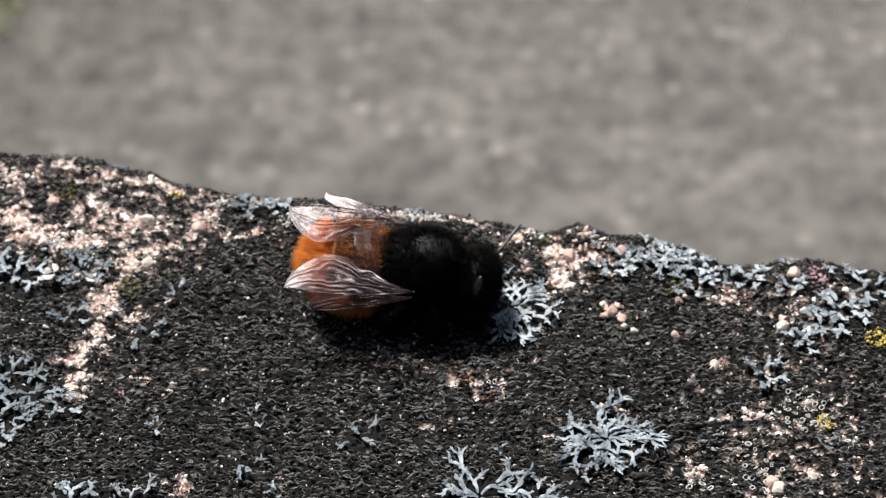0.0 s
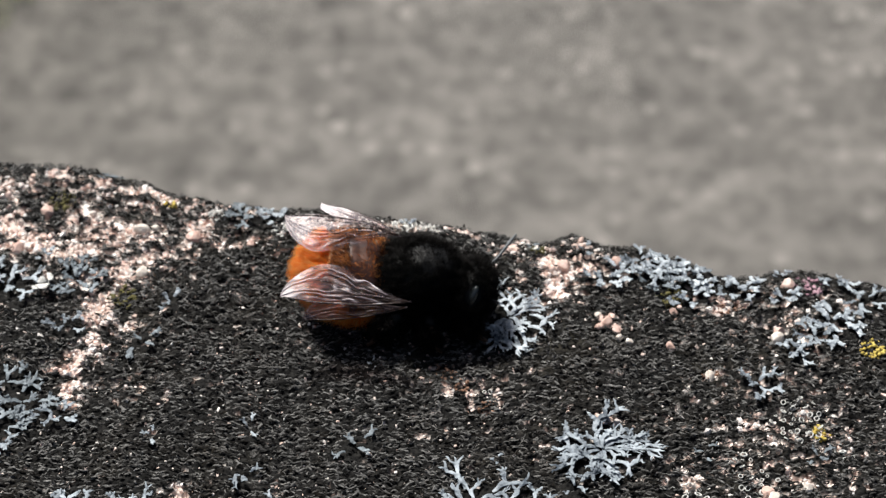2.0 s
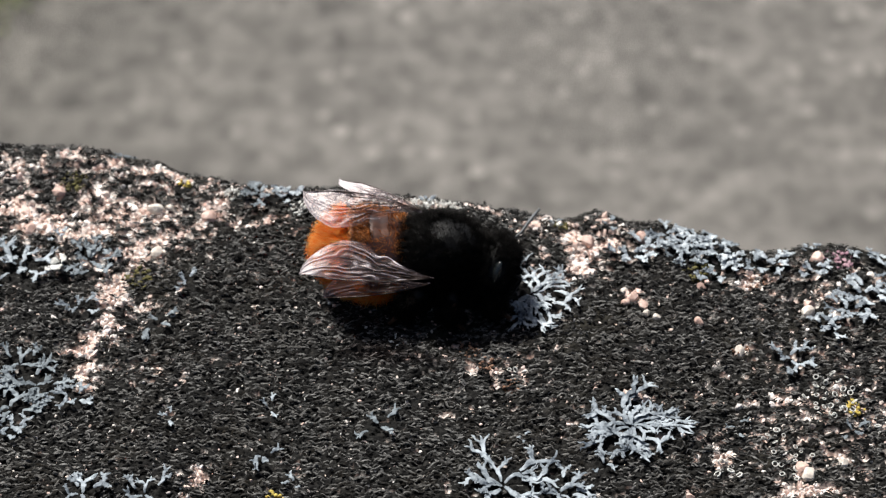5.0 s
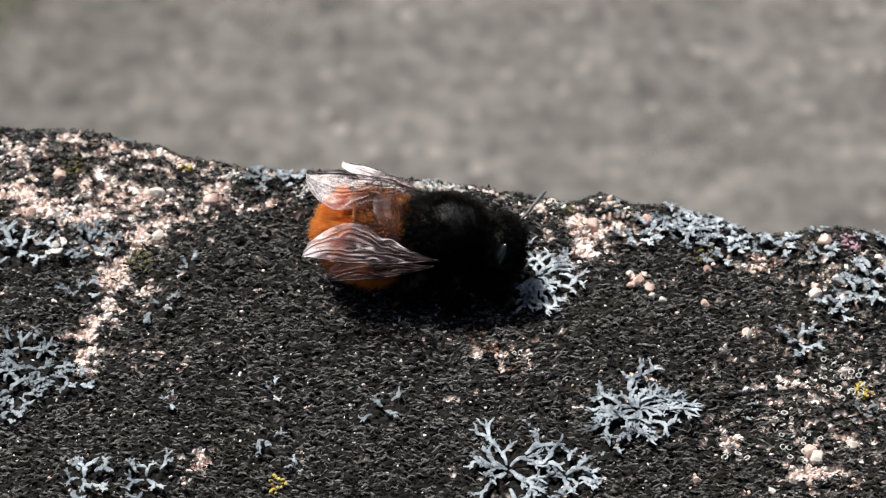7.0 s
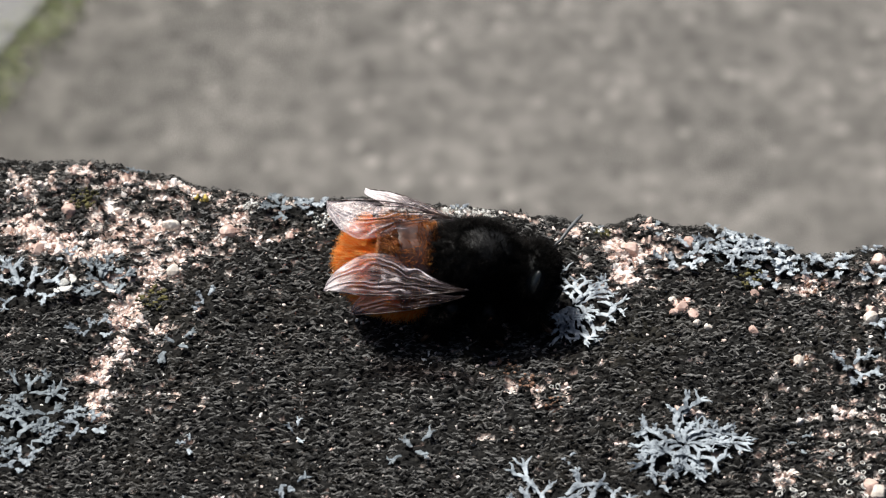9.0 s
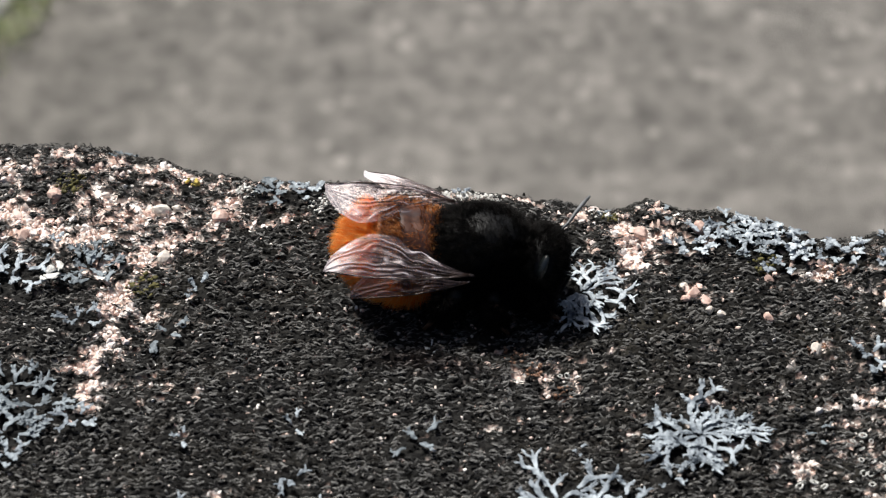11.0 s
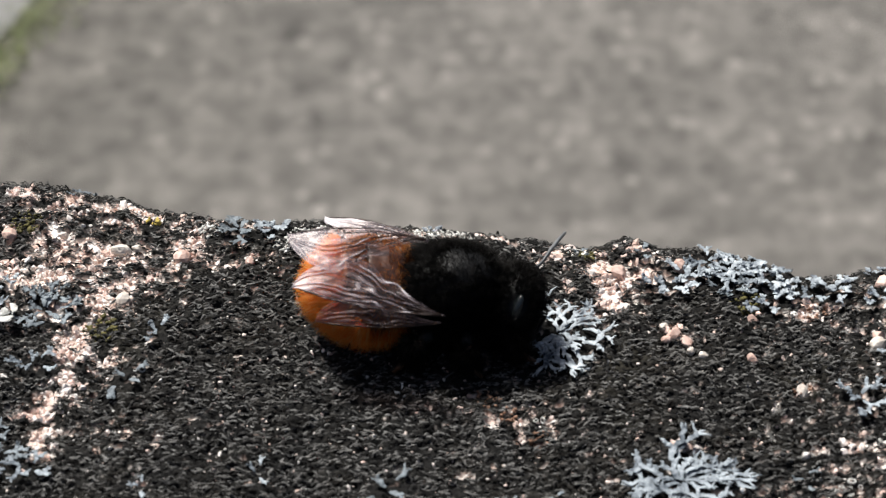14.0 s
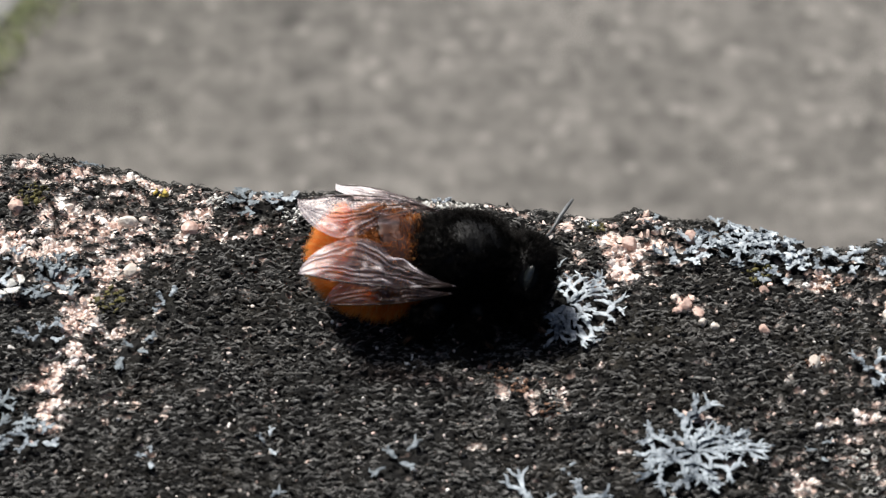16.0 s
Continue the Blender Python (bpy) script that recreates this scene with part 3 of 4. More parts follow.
# x, y, reach, lobes, stuff, label, depth, breadth of a lobe
LICHENS = [
    (10.8, -9.5, 2.3, 46, LICHEN_GREY, ROSETTE, 2, 0.12), (3.9, -13.2, 2.2, 22, LICHEN_GREY, ROSETTE, 2, 0.12), (6.7, -13.8, 1.7, 18, LICHEN_GREY, ROSETTE, 2, 0.12),
    (11.5, 3.5, 1.0, 8, LICHEN, ROSETTE, 2, 0.17), (12.8, 4.2, 1.1, 10, LICHEN, ROSETTE, 2, 0.16), (13.9, 5.1, 1.2, 14, LICHEN_GREY, ROSETTE, 2, 0.13), (15.0, 4.3, 1.3, 14, LICHEN, ROSETTE, 2, 0.15),
    (16.2, 3.6, 1.3, 14, LICHEN, ROSETTE, 2, 0.16), (17.3, 2.8, 1.1, 10, LICHEN, ROSETTE, 2, 0.17), (14.6, 3.2, 0.9, 8, LICHEN_BLUE, BLUE, 2, 0.13), (16.4, 1.5, 1.0, 7, LICHEN, SMALL, 2, 0.18),
    (18.3, 2.2, 0.8, 8, LICHEN_GREY, ROSETTE, 2, 0.14), (19.9, 2.5, 1.2, 9, LICHEN, ROSETTE, 2, 0.17), (15.6, 5.2, 0.9, 9, LICHEN_GREY, SMALL, 2, 0.12), (17.2, 4.2, 0.9, 9, LICHEN_GREY, SMALL, 2, 0.12),
    (21.8, 1.6, 0.9, 6, LICHEN, SMALL, 2, 0.15), (24.4, -0.2, 1.7, 14, LICHEN, ROSETTE, 2, 0.15), (23.2, -1.4, 1.3, 12, LICHEN_GREY, ROSETTE, 2, 0.13), (22.2, -2.5, 1.0, 9, LICHEN, ROSETTE, 2, 0.16),
    (19.7, -4.9, 1.2, 12, LICHEN_GREY, ROSETTE, 2, 0.13), (25.4, 3.7, 1.1, 8, LICHEN, ROSETTE, 2, 0.16), (22.0, 4.1, 0.7, 6, LICHEN, SMALL, 1, 0.18), (26.2, 1.6, 1.5, 12, LICHEN_GREY, ROSETTE, 2, 0.13),
    (-21.8, -4.6, 1.4, 10, LICHEN_BLUE, BLUE, 2, 0.12), (-20.7, -6.2, 1.6, 14, LICHEN_BLUE, BLUE, 2, 0.13), (-19.0, -7.0, 1.3, 8, LICHEN_GREY, ROSETTE, 2, 0.13), (-21.9, -7.8, 1.4, 12, LICHEN_BLUE, BLUE, 2, 0.13),
    (-21.7, -9.2, 1.1, 9, LICHEN_GREY, SMALL, 2, 0.13), (-23.6, -6.2, 1.4, 9, LICHEN_BLUE, BLUE, 2, 0.13), (-17.4, -13.8, 1.4, 12, LICHEN_GREY, ROSETTE, 2, 0.13), (-14.2, -13.9, 1.4, 10, LICHEN_GREY, ROSETTE, 2, 0.12),
    (-19.1, -0.6, 1.0, 8, LICHEN_GREY, SMALL, 2, 0.13), (-14.6, -1.7, 1.1, 6, LICHEN_BLUE, BLUE, 1, 0.15), (-22.8, 2.6, 1.5, 12, LICHEN_GREY, ROSETTE, 2, 0.12), (-24.2, 3.6, 1.2, 8, LICHEN_GREY, ROSETTE, 2, 0.12),
    (-18.9, 2.9, 1.4, 18, LICHEN_BLUE, BLUE, 2, 0.12), (-18.6, 4.0, 0.8, 8, LICHEN_BLUE, BLUE, 2, 0.12), (-13.4, 1.3, 0.8, 7, LICHEN_GREY, SMALL, 2, 0.12), (-9.6, 8.5, 1.2, 14, LICHEN_BLUE, BLUE, 2, 0.13),
    (-8.0, 8.4, 1.0, 9, LICHEN, ROSETTE, 2, 0.15), (-18.0, 12.2, 0.7, 7, LICHEN_BLUE, BLUE, 2, 0.12), (-20.8, 4.8, 0.7, 6, LICHEN, SMALL, 1, 0.14), (-8.3, -7.8, 0.7, 4, LICHEN_GREY, SMALL, 1, 0.13),
    (-13.5, -8.7, 0.6, 4, LICHEN_GREY, SMALL, 1, 0.12), (-8.4, -11.3, 0.9, 6, LICHEN_GREY, SMALL, 1, 0.13), (-2.4, -9.3, 1.2, 6, LICHEN_BLUE, BLUE, 1, 0.15), (-1.7, -3.3, 0.4, 3, LICHEN_GREY, SMALL, 1, 0.08),
    (5.0, -10.0, 0.5, 3, LICHEN_GREY, SMALL, 0, 0.2), (9.2, -12.0, 0.9, 6, LICHEN_GREY, SMALL, 1, 0.12), (16.2, -9.5, 0.8, 5, LICHEN_BLUE, BLUE, 1, 0.1), (22.3, -10.0, 0.9, 6, LICHEN_BLUE, BLUE, 1, 0.11),
    (7.6, 6.2, 0.6, 5, LICHEN_BLUE, BLUE, 1, 0.13), (10.6, 5.9, 0.6, 5, LICHEN_BLUE, BLUE, 1, 0.13), (-6.9, -12.9, 0.6, 4, LICHEN_GREY, SMALL, 1, 0.12), (0.2, 8.0, 0.5, 6, LICHEN, SMALL, 1, 0.15)]
FAN = (5.9, 0.2, 2.3)


def covered(x, y):
    """Whether a lichen lies over this place."""
    m = np.zeros(np.shape(x), bool)
    for cx, cy, r, lobes, *_ in LICHENS:
        if lobes > 5:
            m |= (x - cx) ** 2 + (y - cy) ** 2 < (0.82 * r) ** 2
    return m | ((x - FAN[0] - 0.5) ** 2 + (y - FAN[1]) ** 2 < (0.85 * FAN[2]) ** 2)


def lichens():
    for k, (x, y, r, lobes, mat, label, depth, wide) in enumerate(LICHENS):
        lichen(x, y, r, lobes, 300 + k, mat, label, depth=depth, wide=wide)
    lichen(*FAN, 36, 14, LICHEN, "pale grey lichen fan spreading beside the bee", -2.9, 1.4, 2, wide=0.105)
    lichen(-20.7, 2.3, 0.8, 7, 37, CUP, "white flake of lichen on worn sandstone", depth=0, lift=0.5, wide=0.6)


def granules(name, x, y, r, count, mat, label, seed, size=1.0):
    """A cushion of tiny rounded grains."""
    g = np.random.default_rng(seed)
    vs, fs, k = [], [], 0
    for _ in range(count):
        a, d, s = g.uniform(0, 6.283), r * math.sqrt(g.uniform()), g.uniform(0.06, 0.15) * size
        px, py = x + d * math.cos(a), y + d * math.sin(a)
        v, f = blob(int(g.integers(9999)), 0.3, 0.7)
        vs.append(v * s + (px - x, py - y, base_z(px, py) - base_z(x, y) + g.uniform(0, 0.22))), fs.append(f + k)
        k += len(v)
    ob = new(name, mesh_of(name, np.concatenate(vs), np.concatenate(fs), mat))
    ob.location = Vector((x, y, base_z(x, y))) * MM
    return tagged(ob, label, "lichen" if name == "crust_lichen" else "moss")


def crusts():
    gold = "granular golden yellow lichen cushion on the stone"
    granules("crust_lichen", 26.4, -2.2, 0.7, 40, YELLOW, gold, 1)
    granules("crust_lichen", 22.8, -8.2, 0.6, 22, YELLOW, gold, 2)
    granules("crust_lichen", -7.75, -13.8, 0.6, 26, YELLOW, gold, 3)
    granules("crust_lichen", -14.1, 9.7, 0.35, 10, YELLOW, gold, 4)
    for k, (x, y, r, count) in enumerate([(4.7, -6.2, 0.5, 20), (2.4, -3.6, 0.6, 30), (3.3, -4.7, 0.5, 18), (18.6, 1.0, 0.6, 24), (17.1, -4.0, 0.5, 14)]):
        granules("crust_lichen", x, y, r, count, RUST, "rusty brown granular lichen on the stone", 60 + k, 0.75)
    granules("crust_lichen", 23.4, 2.9, 1.0, 60, PURPLE, "violet granular crust near the stone's edge", 7)
    chalk = "white granular lichen crust near the stone's edge"
    for k, (x, y, r, count) in enumerate([(-5.2, 7.5, 0.9, 70), (-6.6, 7.9, 0.6, 36), (-2.3, 8.1, 0.7, 50), (0.0, 8.0, 0.8, 60), (2.0, 7.7, 0.6, 36), (-3.7, 8.3, 0.5, 30), (-11.2, 8.7, 0.6, 34), (7.4, 6.3, 0.5, 26), (-4.3, 7.1, 0.8, 50), (-7.3, 7.2, 0.6, 22), (-5.9, 6.8, 0.5, 22), (0.9, 8.1, 0.8, 46)]):
        granules("crust_lichen", x, y, r, int(count * 1.7), CUP, chalk, 30 + k, 0.68)
    for k, (x, y, r) in enumerate([(-16.1, 1.7, 0.9), (-20.6, 9.6, 0.9), (15.4, 2.0, 0.8), (7.9, 6.2, 0.5)]):
        granules("moss_cushion", x, y, r, 45, OLIVE, "tiny olive moss cushion on the stone", 10 + k)


def cups():
    """Clusters of little ring-shaped fruit cups."""
    g = np.random.default_rng(5)
    ring = []
    for a in range(12):
        for b in range(6):
            c, s = math.cos(a * math.pi / 6), math.sin(a * math.pi / 6)
            q, h = 1 + 0.27 * math.cos(b * math.pi / 3), 0.3 * math.sin(b * math.pi / 3)
            ring.append((c * q, s * q, h))
    faces = np.array([(a * 6 + b, (a + 1) % 12 * 6 + b, (a + 1) % 12 * 6 + (b + 1) % 6, a * 6 + (b + 1) % 6) for a in range(12) for b in range(6)])
    me = mesh_of("cup", np.array(ring), faces, CUP)
    for x, y, spread, count in ((21.6, -7.4, 1.6, 34), (4.75, -5.15, 0.28, 2), (-14.3, -1.7, 0.05, 1), (18.1, -10.0, 0.6, 6), (18.9, -11.8, 1.2, 16), (15.5, -12.3, 0.7, 7), (-14.0, -1.2, 0.3, 2), (23.5, -9.5, 0.8, 6)):
        top = empty("cup_lichen", (x, y, base_z(x, y)), "cluster of white ring-shaped lichen cups on black crust", "lichen", "cup lichens on the stone")
        for k in range(count):
            a, d = k * 2.4 + g.uniform(0, 0.6), spread * math.sqrt((k + 0.3) / count)
            px, py, s = x + d * math.cos(a), y + d * math.sin(a), g.uniform(0.07, 0.17)
            ob = part("cup", me, top, at=(px - x, py - y, base_z(px, py) - base_z(x, y) + g.uniform(0.1, 0.24)))
            ob.scale, ob.rotation_euler = (s, s, s), (g.normal(0, 0.45), g.normal(0, 0.45), 0)


# ---- the bee; its own space has the head along +x ----
def ellipsoid(name, size, mat, rings=20, around=28, shape=None):
    vs = []
    for i in range(rings + 1):
        p = math.pi * i / rings
        for j in range(around):
            a = 2 * math.pi * j / around
            v = (-math.cos(p), math.sin(p) * math.cos(a), math.sin(p) * math.sin(a))
            k = shape(v[0], a) if shape else 1.0
            vs.append((v[0] * size[0], v[1] * size[1] * k, v[2] * size[2] * k))
    i = (np.arange(rings)[:, None] * around + np.arange(around)[None]).ravel()
    nxt = (np.arange(rings)[:, None] * around + (np.arange(around)[None] + 1) % around).ravel()
    return mesh_of(name, np.array(vs), np.stack([i, nxt, nxt + around, i + around], 1), mat)


def fur(name, size, count, length, mat, lay, seed, keep=None, stand=0.6, thick=0.017, shape=None):
    """Tapered bent hairs on an ellipsoid, leaning towards lay."""
    g = np.random.default_rng(seed)
    d = g.standard_normal((count, 3))
    d /= np.linalg.norm(d, axis=1, keepdims=True)
    if keep is not None:
        d = d[g.uniform(size=len(d)) < keep(d)]
    n = len(d)
    s = np.array(size)
    k = np.array([shape(v[0], 0) for v in d])[:, None] if shape else 1.0
    root = d * s * np.where(np.arange(3) > 0, k, 1.0)
    nor = d / s
    nor /= np.linalg.norm(nor, axis=1, keepdims=True)
    clump = np.stack([pn(d[:, 0] * 4 + 9 * c, d[:, 1] * 4 + d[:, 2] * 3, 20 + c) for c in range(3)], 1)
    way = nor * stand + np.array(lay) * 0.55 + 0.7 * clump + 0.16 * g.standard_normal((n, 3))
    way /= np.linalg.norm(way, axis=1, keepdims=True)
    ln = length * g.uniform(0.55, 1.15, (n, 1))
    droop = way + 0.45 * np.array(lay) + 0.12 * g.standard_normal((n, 3))
    mid, tip = root + way * ln * 0.55, root + way * ln * 0.55 + droop / np.linalg.norm(droop, axis=1, keepdims=True) * ln * 0.5
    one = np.cross(way, g.standard_normal((n, 3)))
    one /= np.linalg.norm(one, axis=1, keepdims=True)
    two = np.cross(way, one)
    vs = np.empty((n, 7, 3))
    for j in range(3):
        a = j * 2.0944
        o = one * math.cos(a) + two * math.sin(a)
        vs[:, j], vs[:, 3 + j] = root + o * thick, mid + o * thick * 0.8
    vs[:, 6] = tip
    tri = np.array([(0, 1, 4), (0, 4, 3), (1, 2, 5), (1, 5, 4), (2, 0, 3), (2, 3, 5), (3, 4, 6), (4, 5, 6), (5, 3, 6)])
    return mesh_of(name, vs.reshape(-1, 3), (np.arange(n)[:, None, None] * 7 + tri[None]).reshape(-1, 3), mat)


def tube(name, pts, radii, mat, sides=7):
    """A round limb through the points."""
    vs, fs = [], []
    pts = [Vector(p) for p in pts]
    for k, p in enumerate(pts):
        way = (pts[min(k + 1, len(pts) - 1)] - pts[max(k - 1, 0)]).normalized()
        one = way.cross(Vector((0.3, 0.2, 0.9))).normalized()
        two = way.cross(one)
        for j in range(sides):
            a = 6.28319 * j / sides
            vs.append(p + (one * math.cos(a) + two * math.sin(a)) * radii[k])
    for k in range(len(pts) - 1):
        for j in range(sides):
            fs.append((k * sides + j, k * sides + (j + 1) % sides, (k + 1) * sides + (j + 1) % sides, (k + 1) * sides + j))
    fs.append(tuple(range(sides))[::-1])
    fs.append(tuple((len(pts) - 1) * sides + j for j in range(sides)))
    return mesh_of(name, np.array([v[:] for v in vs]), fs, mat)


def wing(name, parent, base, tip, across, width, lead, seed, label, haze=0.08, blunt=0.6, crest=0.52, tip_haze=0.42, tip_from=0.76):
    """A pleated, veined membrane. across: the way from its leading to its trailing edge; lead: how far the leading edge bows out."""
    B, T = Vector(base), Vector(tip)
    along = (T - B)
    L = along.length
    along.normalize()
    up = along.cross(Vector(across)).normalized()
    if up.z < 0:
        up = -up
    side = Vector(across) - along * Vector(across).dot(along)
    side.normalize()

    def edge(s):
        body = (0.04 + 0.96 * math.sin(min(s / 0.68, 1) * math.pi / 2) ** 1.9) * (1 if s < 0.68 else max(0.0, 1 - ((s - 0.68) / 0.32) ** 1.6) ** blunt)
        low = -lead * width * math.sin(math.pi * min(1, s)) * 0.8
        notch = 1 - 0.16 * math.exp(-(((s - 0.42) / 0.05) ** 2))
        return low * (1 if s < 0.9 else math.sqrt(max(0, (1 - s) / 0.1))), body * width * notch * (1 - lead * 0.5)

    count = 4.8 if name == "fore_wing" else 4.0

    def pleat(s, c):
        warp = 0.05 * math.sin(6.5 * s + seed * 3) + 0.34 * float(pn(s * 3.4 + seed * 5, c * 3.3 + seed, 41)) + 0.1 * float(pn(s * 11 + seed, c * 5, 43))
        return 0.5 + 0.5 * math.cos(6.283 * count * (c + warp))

    def at(s, c):
        lo, hi = edge(s)
        rise = 0.1 * (pleat(s, c) - 0.5) * min(1, s * 4) * (1 - 0.5 * s) + 0.03 * math.sin(s * 15 + c * 5 + seed)
        bow = 0.28 * math.sin(s * math.pi) - 0.25 * (c - 0.4) ** 2 * width * 0.5
        return along * (s * L) + side * (lo + (hi - lo) * c) + up * (rise + bow)

    # strength of the painted glint on pleat crests and of the pale tip haze
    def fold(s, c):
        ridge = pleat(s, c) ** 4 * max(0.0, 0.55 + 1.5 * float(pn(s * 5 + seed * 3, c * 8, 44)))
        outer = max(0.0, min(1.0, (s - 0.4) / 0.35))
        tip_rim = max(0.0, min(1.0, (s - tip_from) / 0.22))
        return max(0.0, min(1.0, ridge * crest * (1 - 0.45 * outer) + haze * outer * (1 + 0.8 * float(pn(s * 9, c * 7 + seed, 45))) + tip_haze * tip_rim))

    ns, nc = 76, 84
    vs = np.array([at(i / ns, j / nc)[:] for i in range(ns + 1) for j in range(nc + 1)])
    me = mesh_of(name, vs, grid_faces(ns + 1, nc + 1), WING)
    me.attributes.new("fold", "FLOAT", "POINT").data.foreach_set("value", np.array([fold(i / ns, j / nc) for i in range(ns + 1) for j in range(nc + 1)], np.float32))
    ob = part(name, me, parent, label, base)
    thick = ob.modifiers.new("thickness", "SOLIDIFY")
    thick.thickness, thick.offset = 0.000012, 0
    lines = [[(0.02 + 0.95 * k / 12, 0.03) for k in range(13)], [(0.02 + 0.6 * k / 8, 0.16) for k in range(9)], [(0.05 + 0.55 * k / 8, 0.28 + 0.12 * k / 8) for k in range(9)],
             [(0.05 + 0.7 * k / 8, 0.4 + 0.18 * k / 8) for k in range(9)], [(0.06 + 0.5 * k / 8, 0.6 + 0.2 * k / 8) for k in range(9)],
             [(0.42, 0.16), (0.44, 0.3), (0.45, 0.46)], [(0.6, 0.16), (0.62, 0.3), (0.6, 0.55)], [(0.33, 0.47), (0.36, 0.6), (0.38, 0.72)]]
    g = np.random.default_rng(int(seed * 10))
    # besides the veins, thin dark tubes draw the dark lines along the pleats
    creases = [[(0.03 + (0.42 + 0.45 * g.uniform()) * k / 9, c + 0.05 * math.sin(k * 0.8 + 9 * c)) for k in range(10)] for c in np.linspace(0.14, 0.88, 5 if name == "fore_wing" else 3)]
    for k, line in enumerate(lines[: 8 if name == "fore_wing" else 2] + creases):
        pts = [at(*q) + up * 0.012 for q in line]
        thin = 0.036 if k == 0 else 0.02 if k < (8 if name == "fore_wing" else 2) else 0.012
        part("vein", tube("vein", pts, [thin] * (len(pts) - 1) + [thin * 0.4], VEIN, 5), ob)
    return ob


def leg(parent, hip, knee, ankle, foot, seed):
    ob = part("leg", tube("leg", [hip, (Vector(hip) + Vector(knee)) / 2, knee], [0.34, 0.46, 0.3], CHITIN), parent)
    part("shin", tube("shin", [knee, (Vector(knee) + Vector(ankle)) / 2, ankle], [0.2, 0.3, 0.22], LEG), ob)
    part("foot", tube("foot", [ankle, (Vector(ankle) * 0.6 + Vector(foot) * 0.4), foot], [0.16, 0.14, 0.08], LEG), ob)
    c = (Vector(knee) + Vector(ankle)) / 2
    hair = fur("bristle", (0.3, 0.3, (Vector(knee) - Vector(ankle)).length / 2), 1500, 0.75, BLACK_HAIR, (-0.3, 0, -0.5), seed)
    part("bristle", hair, ob, at=c)
    return ob


def mason_bee():
    bee = empty("mason_bee", (0, 0, 0), "hairy mason bee, black in front with an orange abdomen, resting", "bee")
    thorax_size, head_size, belly_size = (2.75, 2.05, 1.95), (1.12, 1.68, 1.55), (2.8, 2.3, 2.1)
    thorax = part("thorax", ellipsoid("thorax", thorax_size, CHITIN), bee, "glossy black thorax with black hair", (0.8, 0.95, 2.85))
    bald = lambda d: np.clip(0.3 + 1.6 * (((d[:, 0] - 0.32) / 0.5) ** 2 + ((d[:, 1] + 0.1) / 0.55) ** 2 - 0.45) + 0.9 * pn(d[:, 0] * 5, d[:, 1] * 5, 51) + (d[:, 2] < 0), 0.22, 1.0)
    part("hair", fur("hair", thorax_size, 30000, 0.55, BLACK_HAIR, (-0.5, 0, 0.0), 1, bald, 0.6, 0.011), thorax)
    head = part("head", ellipsoid("head", head_size, CHITIN), bee, "black head", (3.85, 0.35, 2.35))
    head.rotation_euler = (0, radians(18), radians(-8))
    part("hair", fur("hair", head_size, 12000, 0.55, BLACK_HAIR, (0.25, 0, 0.2), 2, lambda d: np.where(d @ np.array((-0.04, -0.8, 0.6)) > 0.93, 0.03, 1.0), 0.7, 0.011), head)
    for y in (-1.25, 1.25):
        eye = part("eye", ellipsoid("eye", (0.3, 0.4, 0.9), EYE), head, "glossy dark compound eye", (-0.02, -1.2, 0.6) if y < 0 else (0, y, 0.2))
        eye.rotation_euler = (0.25 * np.sign(y), 0, 0)
    part("breast_hair", fur("breast_hair", (2.3, 1.9, 1.2), 12000, 0.9, BLACK_HAIR, (-0.2, -0.2, -0.4), 9, lambda d: (d[:, 2] < 0.3) * 1.0, 0.7, 0.013), thorax, "shaggy black hair under the thorax", (0.6, -0.2, -1.1))
    egg = lambda x, a: 1.0 - 0.1 * x if x > 0 else 1.0 - 0.12 * x * x
    belly = part("abdomen", ellipsoid("abdomen", belly_size, BELLY, 36, 36, lambda x, a: egg(x, a) * (1 - 0.025 * (math.sin(x * 9.5) > 0.72))), bee, "orange-haired abdomen with dark bands", (0.2, 1.3, 2.7))
    unit = np.array([v.co[:] for v in belly.data.vertices]) / MM / belly_size
    front = lambda d: (d[:, 0] > -0.5 + 0.12 * d[:, 1] ** 2 + 0.12 * pn(d[:, 1] * 5, d[:, 2] * 5, 52)) & (d[:, 2] > 0.1) | (d[:, 0] > -0.1) & (d[:, 2] > -0.4)
    band = lambda d: front(d) & ((d[:, 0] < -0.4) | (d[:, 0] > -0.04))
    spot = lambda d: (np.abs(d[:, 0] - 0.1) < 0.17) & (np.abs(d[:, 1] - 0.05) < 0.3) & (d[:, 2] > 0)
    belly.data.attributes.new("down", "FLOAT", "POINT").data.foreach_set("value", np.where(front(unit), 0.0, 1.0).astype(np.float32))
    belly.data.transform(Matrix.Translation(Vector((-2.95, 0, 0)) * MM))
    tuft = lambda d: np.where(front(d), 0.0, 1.0)
    dark = lambda d: np.where(front(d), np.where(spot(d), 0.0, np.where(band(d), 0.2, 1.0)), 0.0)
    for stuff, keep, count, label in ((ORANGE_HAIR, tuft, 36000, "dense foxy orange hair"), (BROWN_HAIR, dark, 26000, "rusty brown hair band")):
        hair = part("hair", fur("hair", belly_size, count, 1.0 if keep is tuft else 0.5, stuff, (-0.5, 0, -0.1), 3, keep, 0.8, 0.014, egg), belly, label)
        hair.data.transform(Matrix.Translation(Vector((-2.95, 0, 0)) * MM))
    wings = {}
    silk = "smoky translucent pleated wing with dark veins"
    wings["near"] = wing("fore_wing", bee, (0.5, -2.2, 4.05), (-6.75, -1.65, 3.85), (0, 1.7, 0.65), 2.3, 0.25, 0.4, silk)
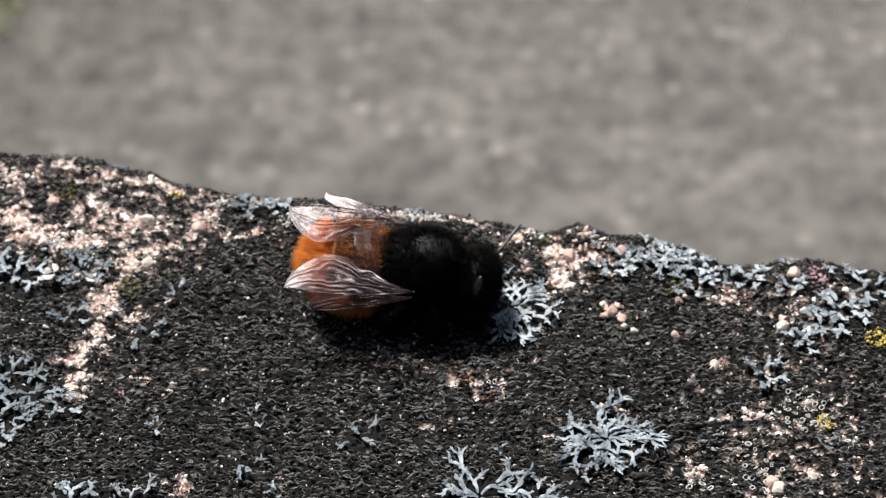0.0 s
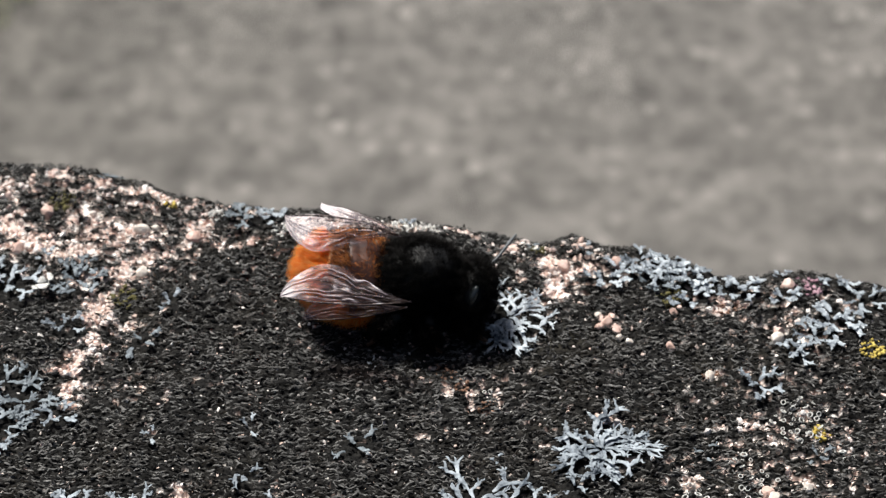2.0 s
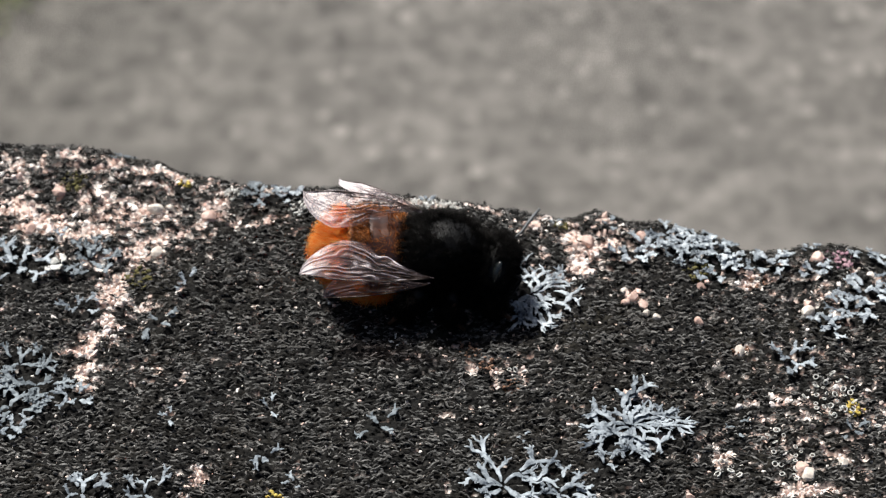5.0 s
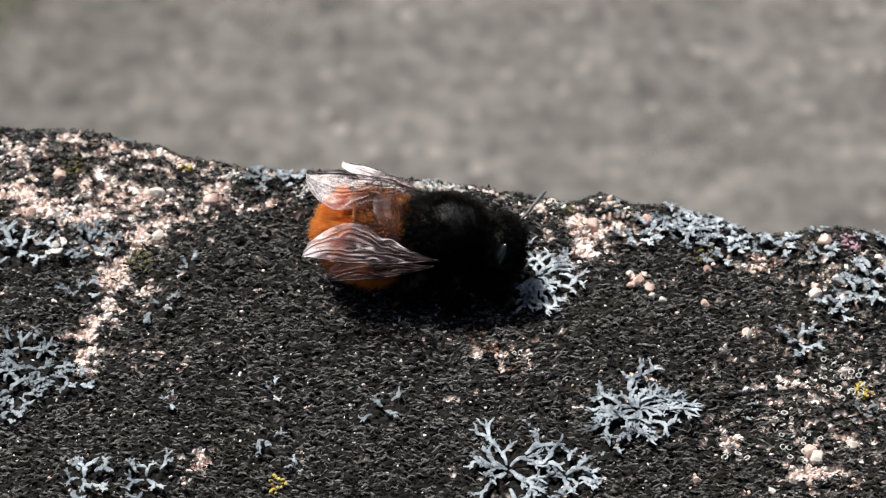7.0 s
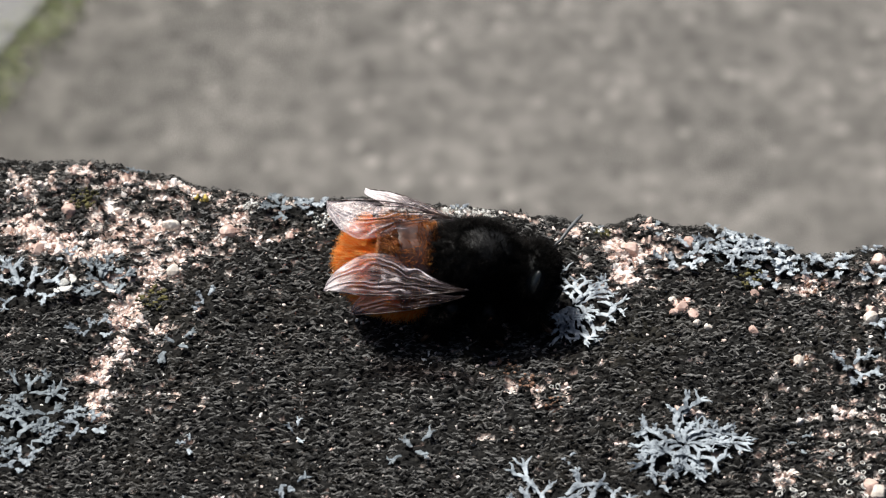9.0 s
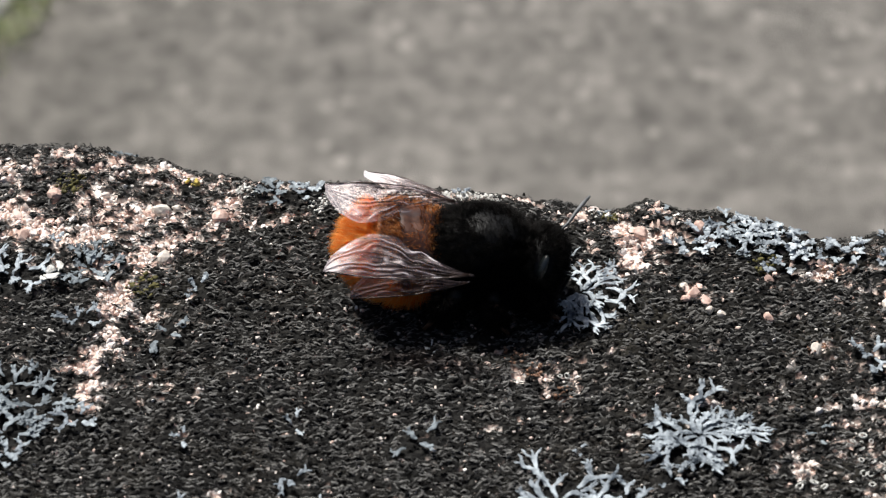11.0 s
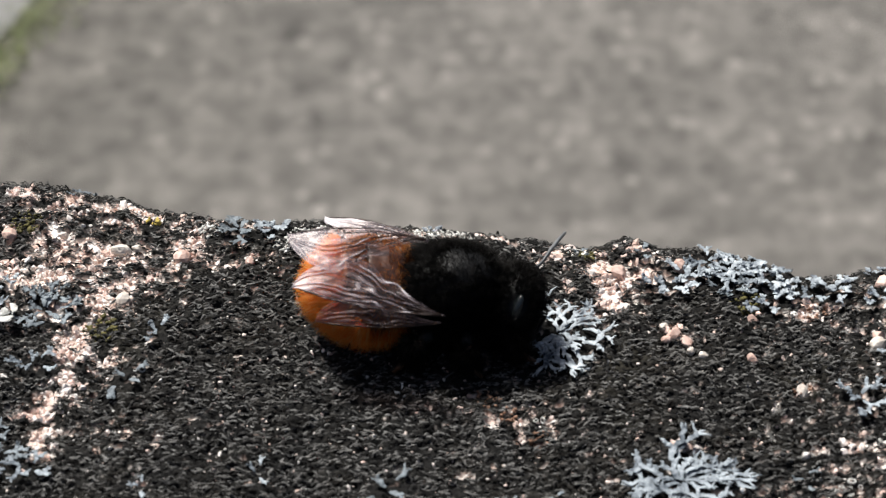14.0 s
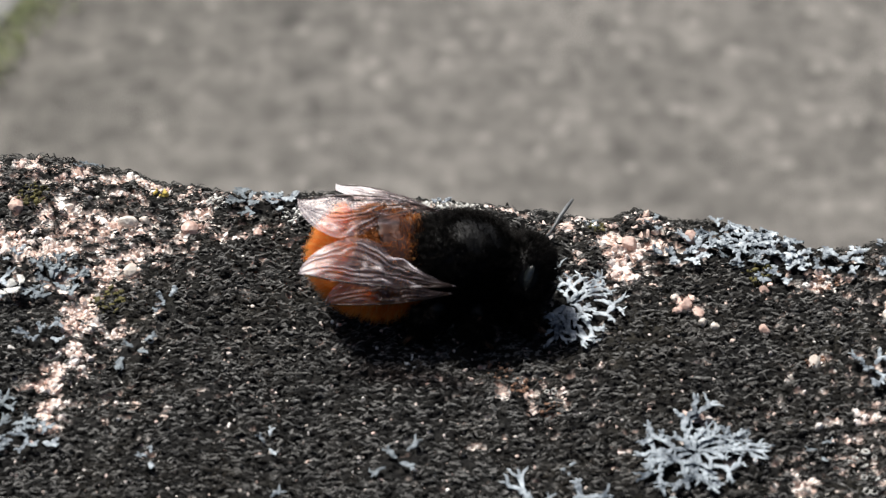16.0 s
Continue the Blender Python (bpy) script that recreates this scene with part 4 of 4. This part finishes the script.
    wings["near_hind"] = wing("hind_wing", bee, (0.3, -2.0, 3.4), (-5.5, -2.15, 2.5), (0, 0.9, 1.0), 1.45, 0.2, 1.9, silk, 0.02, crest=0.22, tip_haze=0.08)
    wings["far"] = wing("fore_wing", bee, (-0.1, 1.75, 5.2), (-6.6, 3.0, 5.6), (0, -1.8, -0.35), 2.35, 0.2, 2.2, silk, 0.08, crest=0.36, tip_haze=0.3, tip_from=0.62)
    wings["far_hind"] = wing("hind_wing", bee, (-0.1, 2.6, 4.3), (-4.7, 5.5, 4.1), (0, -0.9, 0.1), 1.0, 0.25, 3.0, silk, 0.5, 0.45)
    for s, side in ((-1, 0.95), (1, 0.95)):
        y = lambda v: side + s * v
        leg(bee, (2.6, y(1.2), 1.7), (3.6, y(2.2), 1.9), (4.2, y(2.6), 0.7), (4.9, y(2.7), 0.15), 5)
        leg(bee, (1.5, y(1.3), 1.5), (1.5, y(2.8), 1.7), (1.6, y(3.1), 0.6), (2.2, y(3.4), 0.15), 6)
        leg(bee, (0.3, y(1.2), 1.5), (-0.6, y(2.5), 1.8), (-1.4, y(2.6), 0.6), (-2.0, y(2.9), 0.15), 7)
    feelers = {}
    for key, y, tipv in (("far", 1.2, (2.0, 2.2, 0.7)), ("near", -0.6, (0.35, -0.4, -1.2))):
        root = Vector((4.5, y, 3.1 if key == "far" else 2.7))
        end = Vector(tipv)
        knee = Vector((0.8, 0.45 * np.sign(y), 0.55 if key == "far" else 0.1))
        pts = [Vector((0, 0, 0)), knee * 0.5, knee, knee + (end - knee) * 0.35 + Vector((0, 0, 0.1)), knee + (end - knee) * 0.7 + Vector((0, 0, 0.08)), end]
        # far one wears the painted sky sheen, near one plain black chitin
        feelers[key] = part("antenna", tube("antenna", pts, [0.08, 0.08, 0.08, 0.1, 0.1, 0.07], FEELER_SKYLIT if key == "far" else CHITIN), bee, "", root)
    return bee, belly, wings, feelers


pebbles()
lichens()
crusts()
cups()
bee, abdomen, wings, feelers = mason_bee()


# ---- the place round the stone ----
def surroundings():
    v = np.array([(-20000, -20000, 0), (20000, -20000, 0), (20000, 20000, 0), (-20000, 20000, 0)], float)
    ground = new("ground", mesh_of("ground", v, [(0, 1, 2, 3)], GROUND, False))
    ground.location.z = -1.2
    tagged(ground, "worn grey-brown gravelly asphalt with pale stones", "ground", kind="structure")
    # a strip of grass along pale paving, far off to one side
    way, side = np.array((0.39, 0.921)), np.array((-0.921, 0.39))
    mid = np.array((-395.0, 1640.0))
    c = [mid + way * a + side * b for a, b in ((-4000, 14), (4000, 14), (4000, 900), (-4000, 900))]
    v = [(x, y, z) for z in (0, 6) for x, y in c]
    paving = new("paving", mesh_of("paving", v, [(4, 5, 6, 7), (0, 1, 5, 4), (1, 2, 6, 5), (2, 3, 7, 6), (3, 0, 4, 7)], PAVING, False))
    paving.location.z = -1.2
    tagged(paving, "pale grey paving beyond a grass strip", "pavement", kind="structure")
    g = np.random.default_rng(77)
    n = 3000
    p = mid + way * g.uniform(-700, 900, (n, 1)) + side * g.normal(0, 16, (n, 1))
    root = np.concatenate([p, np.zeros((n, 1))], 1)
    turn = g.uniform(0, 6.283, n)
    flat = np.stack([np.cos(turn), np.sin(turn), 0 * turn], 1) * 1.6
    top = root + np.concatenate([g.normal(0, 7, (n, 2)), g.uniform(4, 15, (n, 1))], 1)
    half = (root + top) / 2 + (0, 0, 3)
    vs = np.stack([root - flat, root + flat, half + flat * 0.7, half - flat * 0.7, top], 1).reshape(-1, 3)
    tri = (np.arange(n)[:, None, None] * 5 + np.array([(0, 1, 2), (0, 2, 3), (3, 2, 4)])[None]).reshape(-1, 3)
    grass = new("grass", mesh_of("grass", vs, tri, GRASS))
    grass.location.z = -1.2
    tagged(grass, "narrow strip of green grass along the paving", "grass", kind="stuff")
    # the wall under the coping
    bm = bmesh.new()
    bmesh.ops.create_cube(bm, size=1)
    bmesh.ops.scale(bm, vec=(0.48, 0.14, 1.137), verts=bm.verts)
    bmesh.ops.bevel(bm, geom=bm.edges[:], offset=0.006, segments=2, affect="EDGES")
    me = bpy.data.meshes.new("wall_under")
    bm.to_mesh(me)
    bm.free()
    me.materials.append(WALL)
    w = new("wall_under", me)
    w.location = (0, -0.085, -0.0632 - 1.137 / 2)
    tagged(w, "plain rough stone wall under the coping", "wall", kind="structure")


surroundings()
grains()
threads()


# ---- what moves: wings fold in and out, the abdomen breathes, a feeler lifts ----
def motions():
    def about(ob, rows):
        x, y, z = ob.location / MM
        walk(ob, [(t, pose(x * MM, y * MM, z * MM, *turn)) for t, *turn in rows])

    near = [(0, 0), (4, 0), (6.5, 0), (9, 0.5), (11.5, -3.5), (12, -8), (12.5, -9.5), (13, -11.5), (13.5, -11.5), (14, -11), (14.5, -11), (15, -9), (15.5, -6.5), (16, -5)]
    far = [(0, 0), (9, 0), (11.5, 0), (12, 2), (12.5, 2), (13, 6), (13.5, 6.5), (14, 7.5), (14.5, 6), (15, 5), (16, 5)]
    def swung(ob, rows, axis):
        at = ob.location.copy()
        walk(ob, [(t, Matrix.Translation(at) @ Matrix.Rotation(radians(a), 4, Vector(axis))) for t, a in rows])

    swung(wings["near"], near, (0, -0.55, 0.83))
    swung(wings["near_hind"], [(t, a * 0.9) for t, a in near], (0, -0.75, 0.66))
    about(wings["far"], [(t, 0, 0, a) for t, a in far])
    about(wings["far_hind"], [(t, 0, 0, a) for t, a in far])
    about(abdomen, [(t, 0, 0.35 * math.sin(t * 5.2) + (0.3 if t > 11 else 0), -0.4 if t > 11 else 0) for t in np.arange(0, 16.01, 0.3).tolist() + [16.0] if t <= 15.7 or t == 16.0])
    about(feelers["far"], [(0, 0, 8, 4), (6, 0, 6, 3), (9, 0, 4, 0), (12, 0, 0, 0), (15, 0, -2, 0), (16, 0, -6, 2)])
    about(feelers["near"], [(0, 0, 0, 0), (8, 0, 3, 2), (16, 0, 0, 0)])


motions()
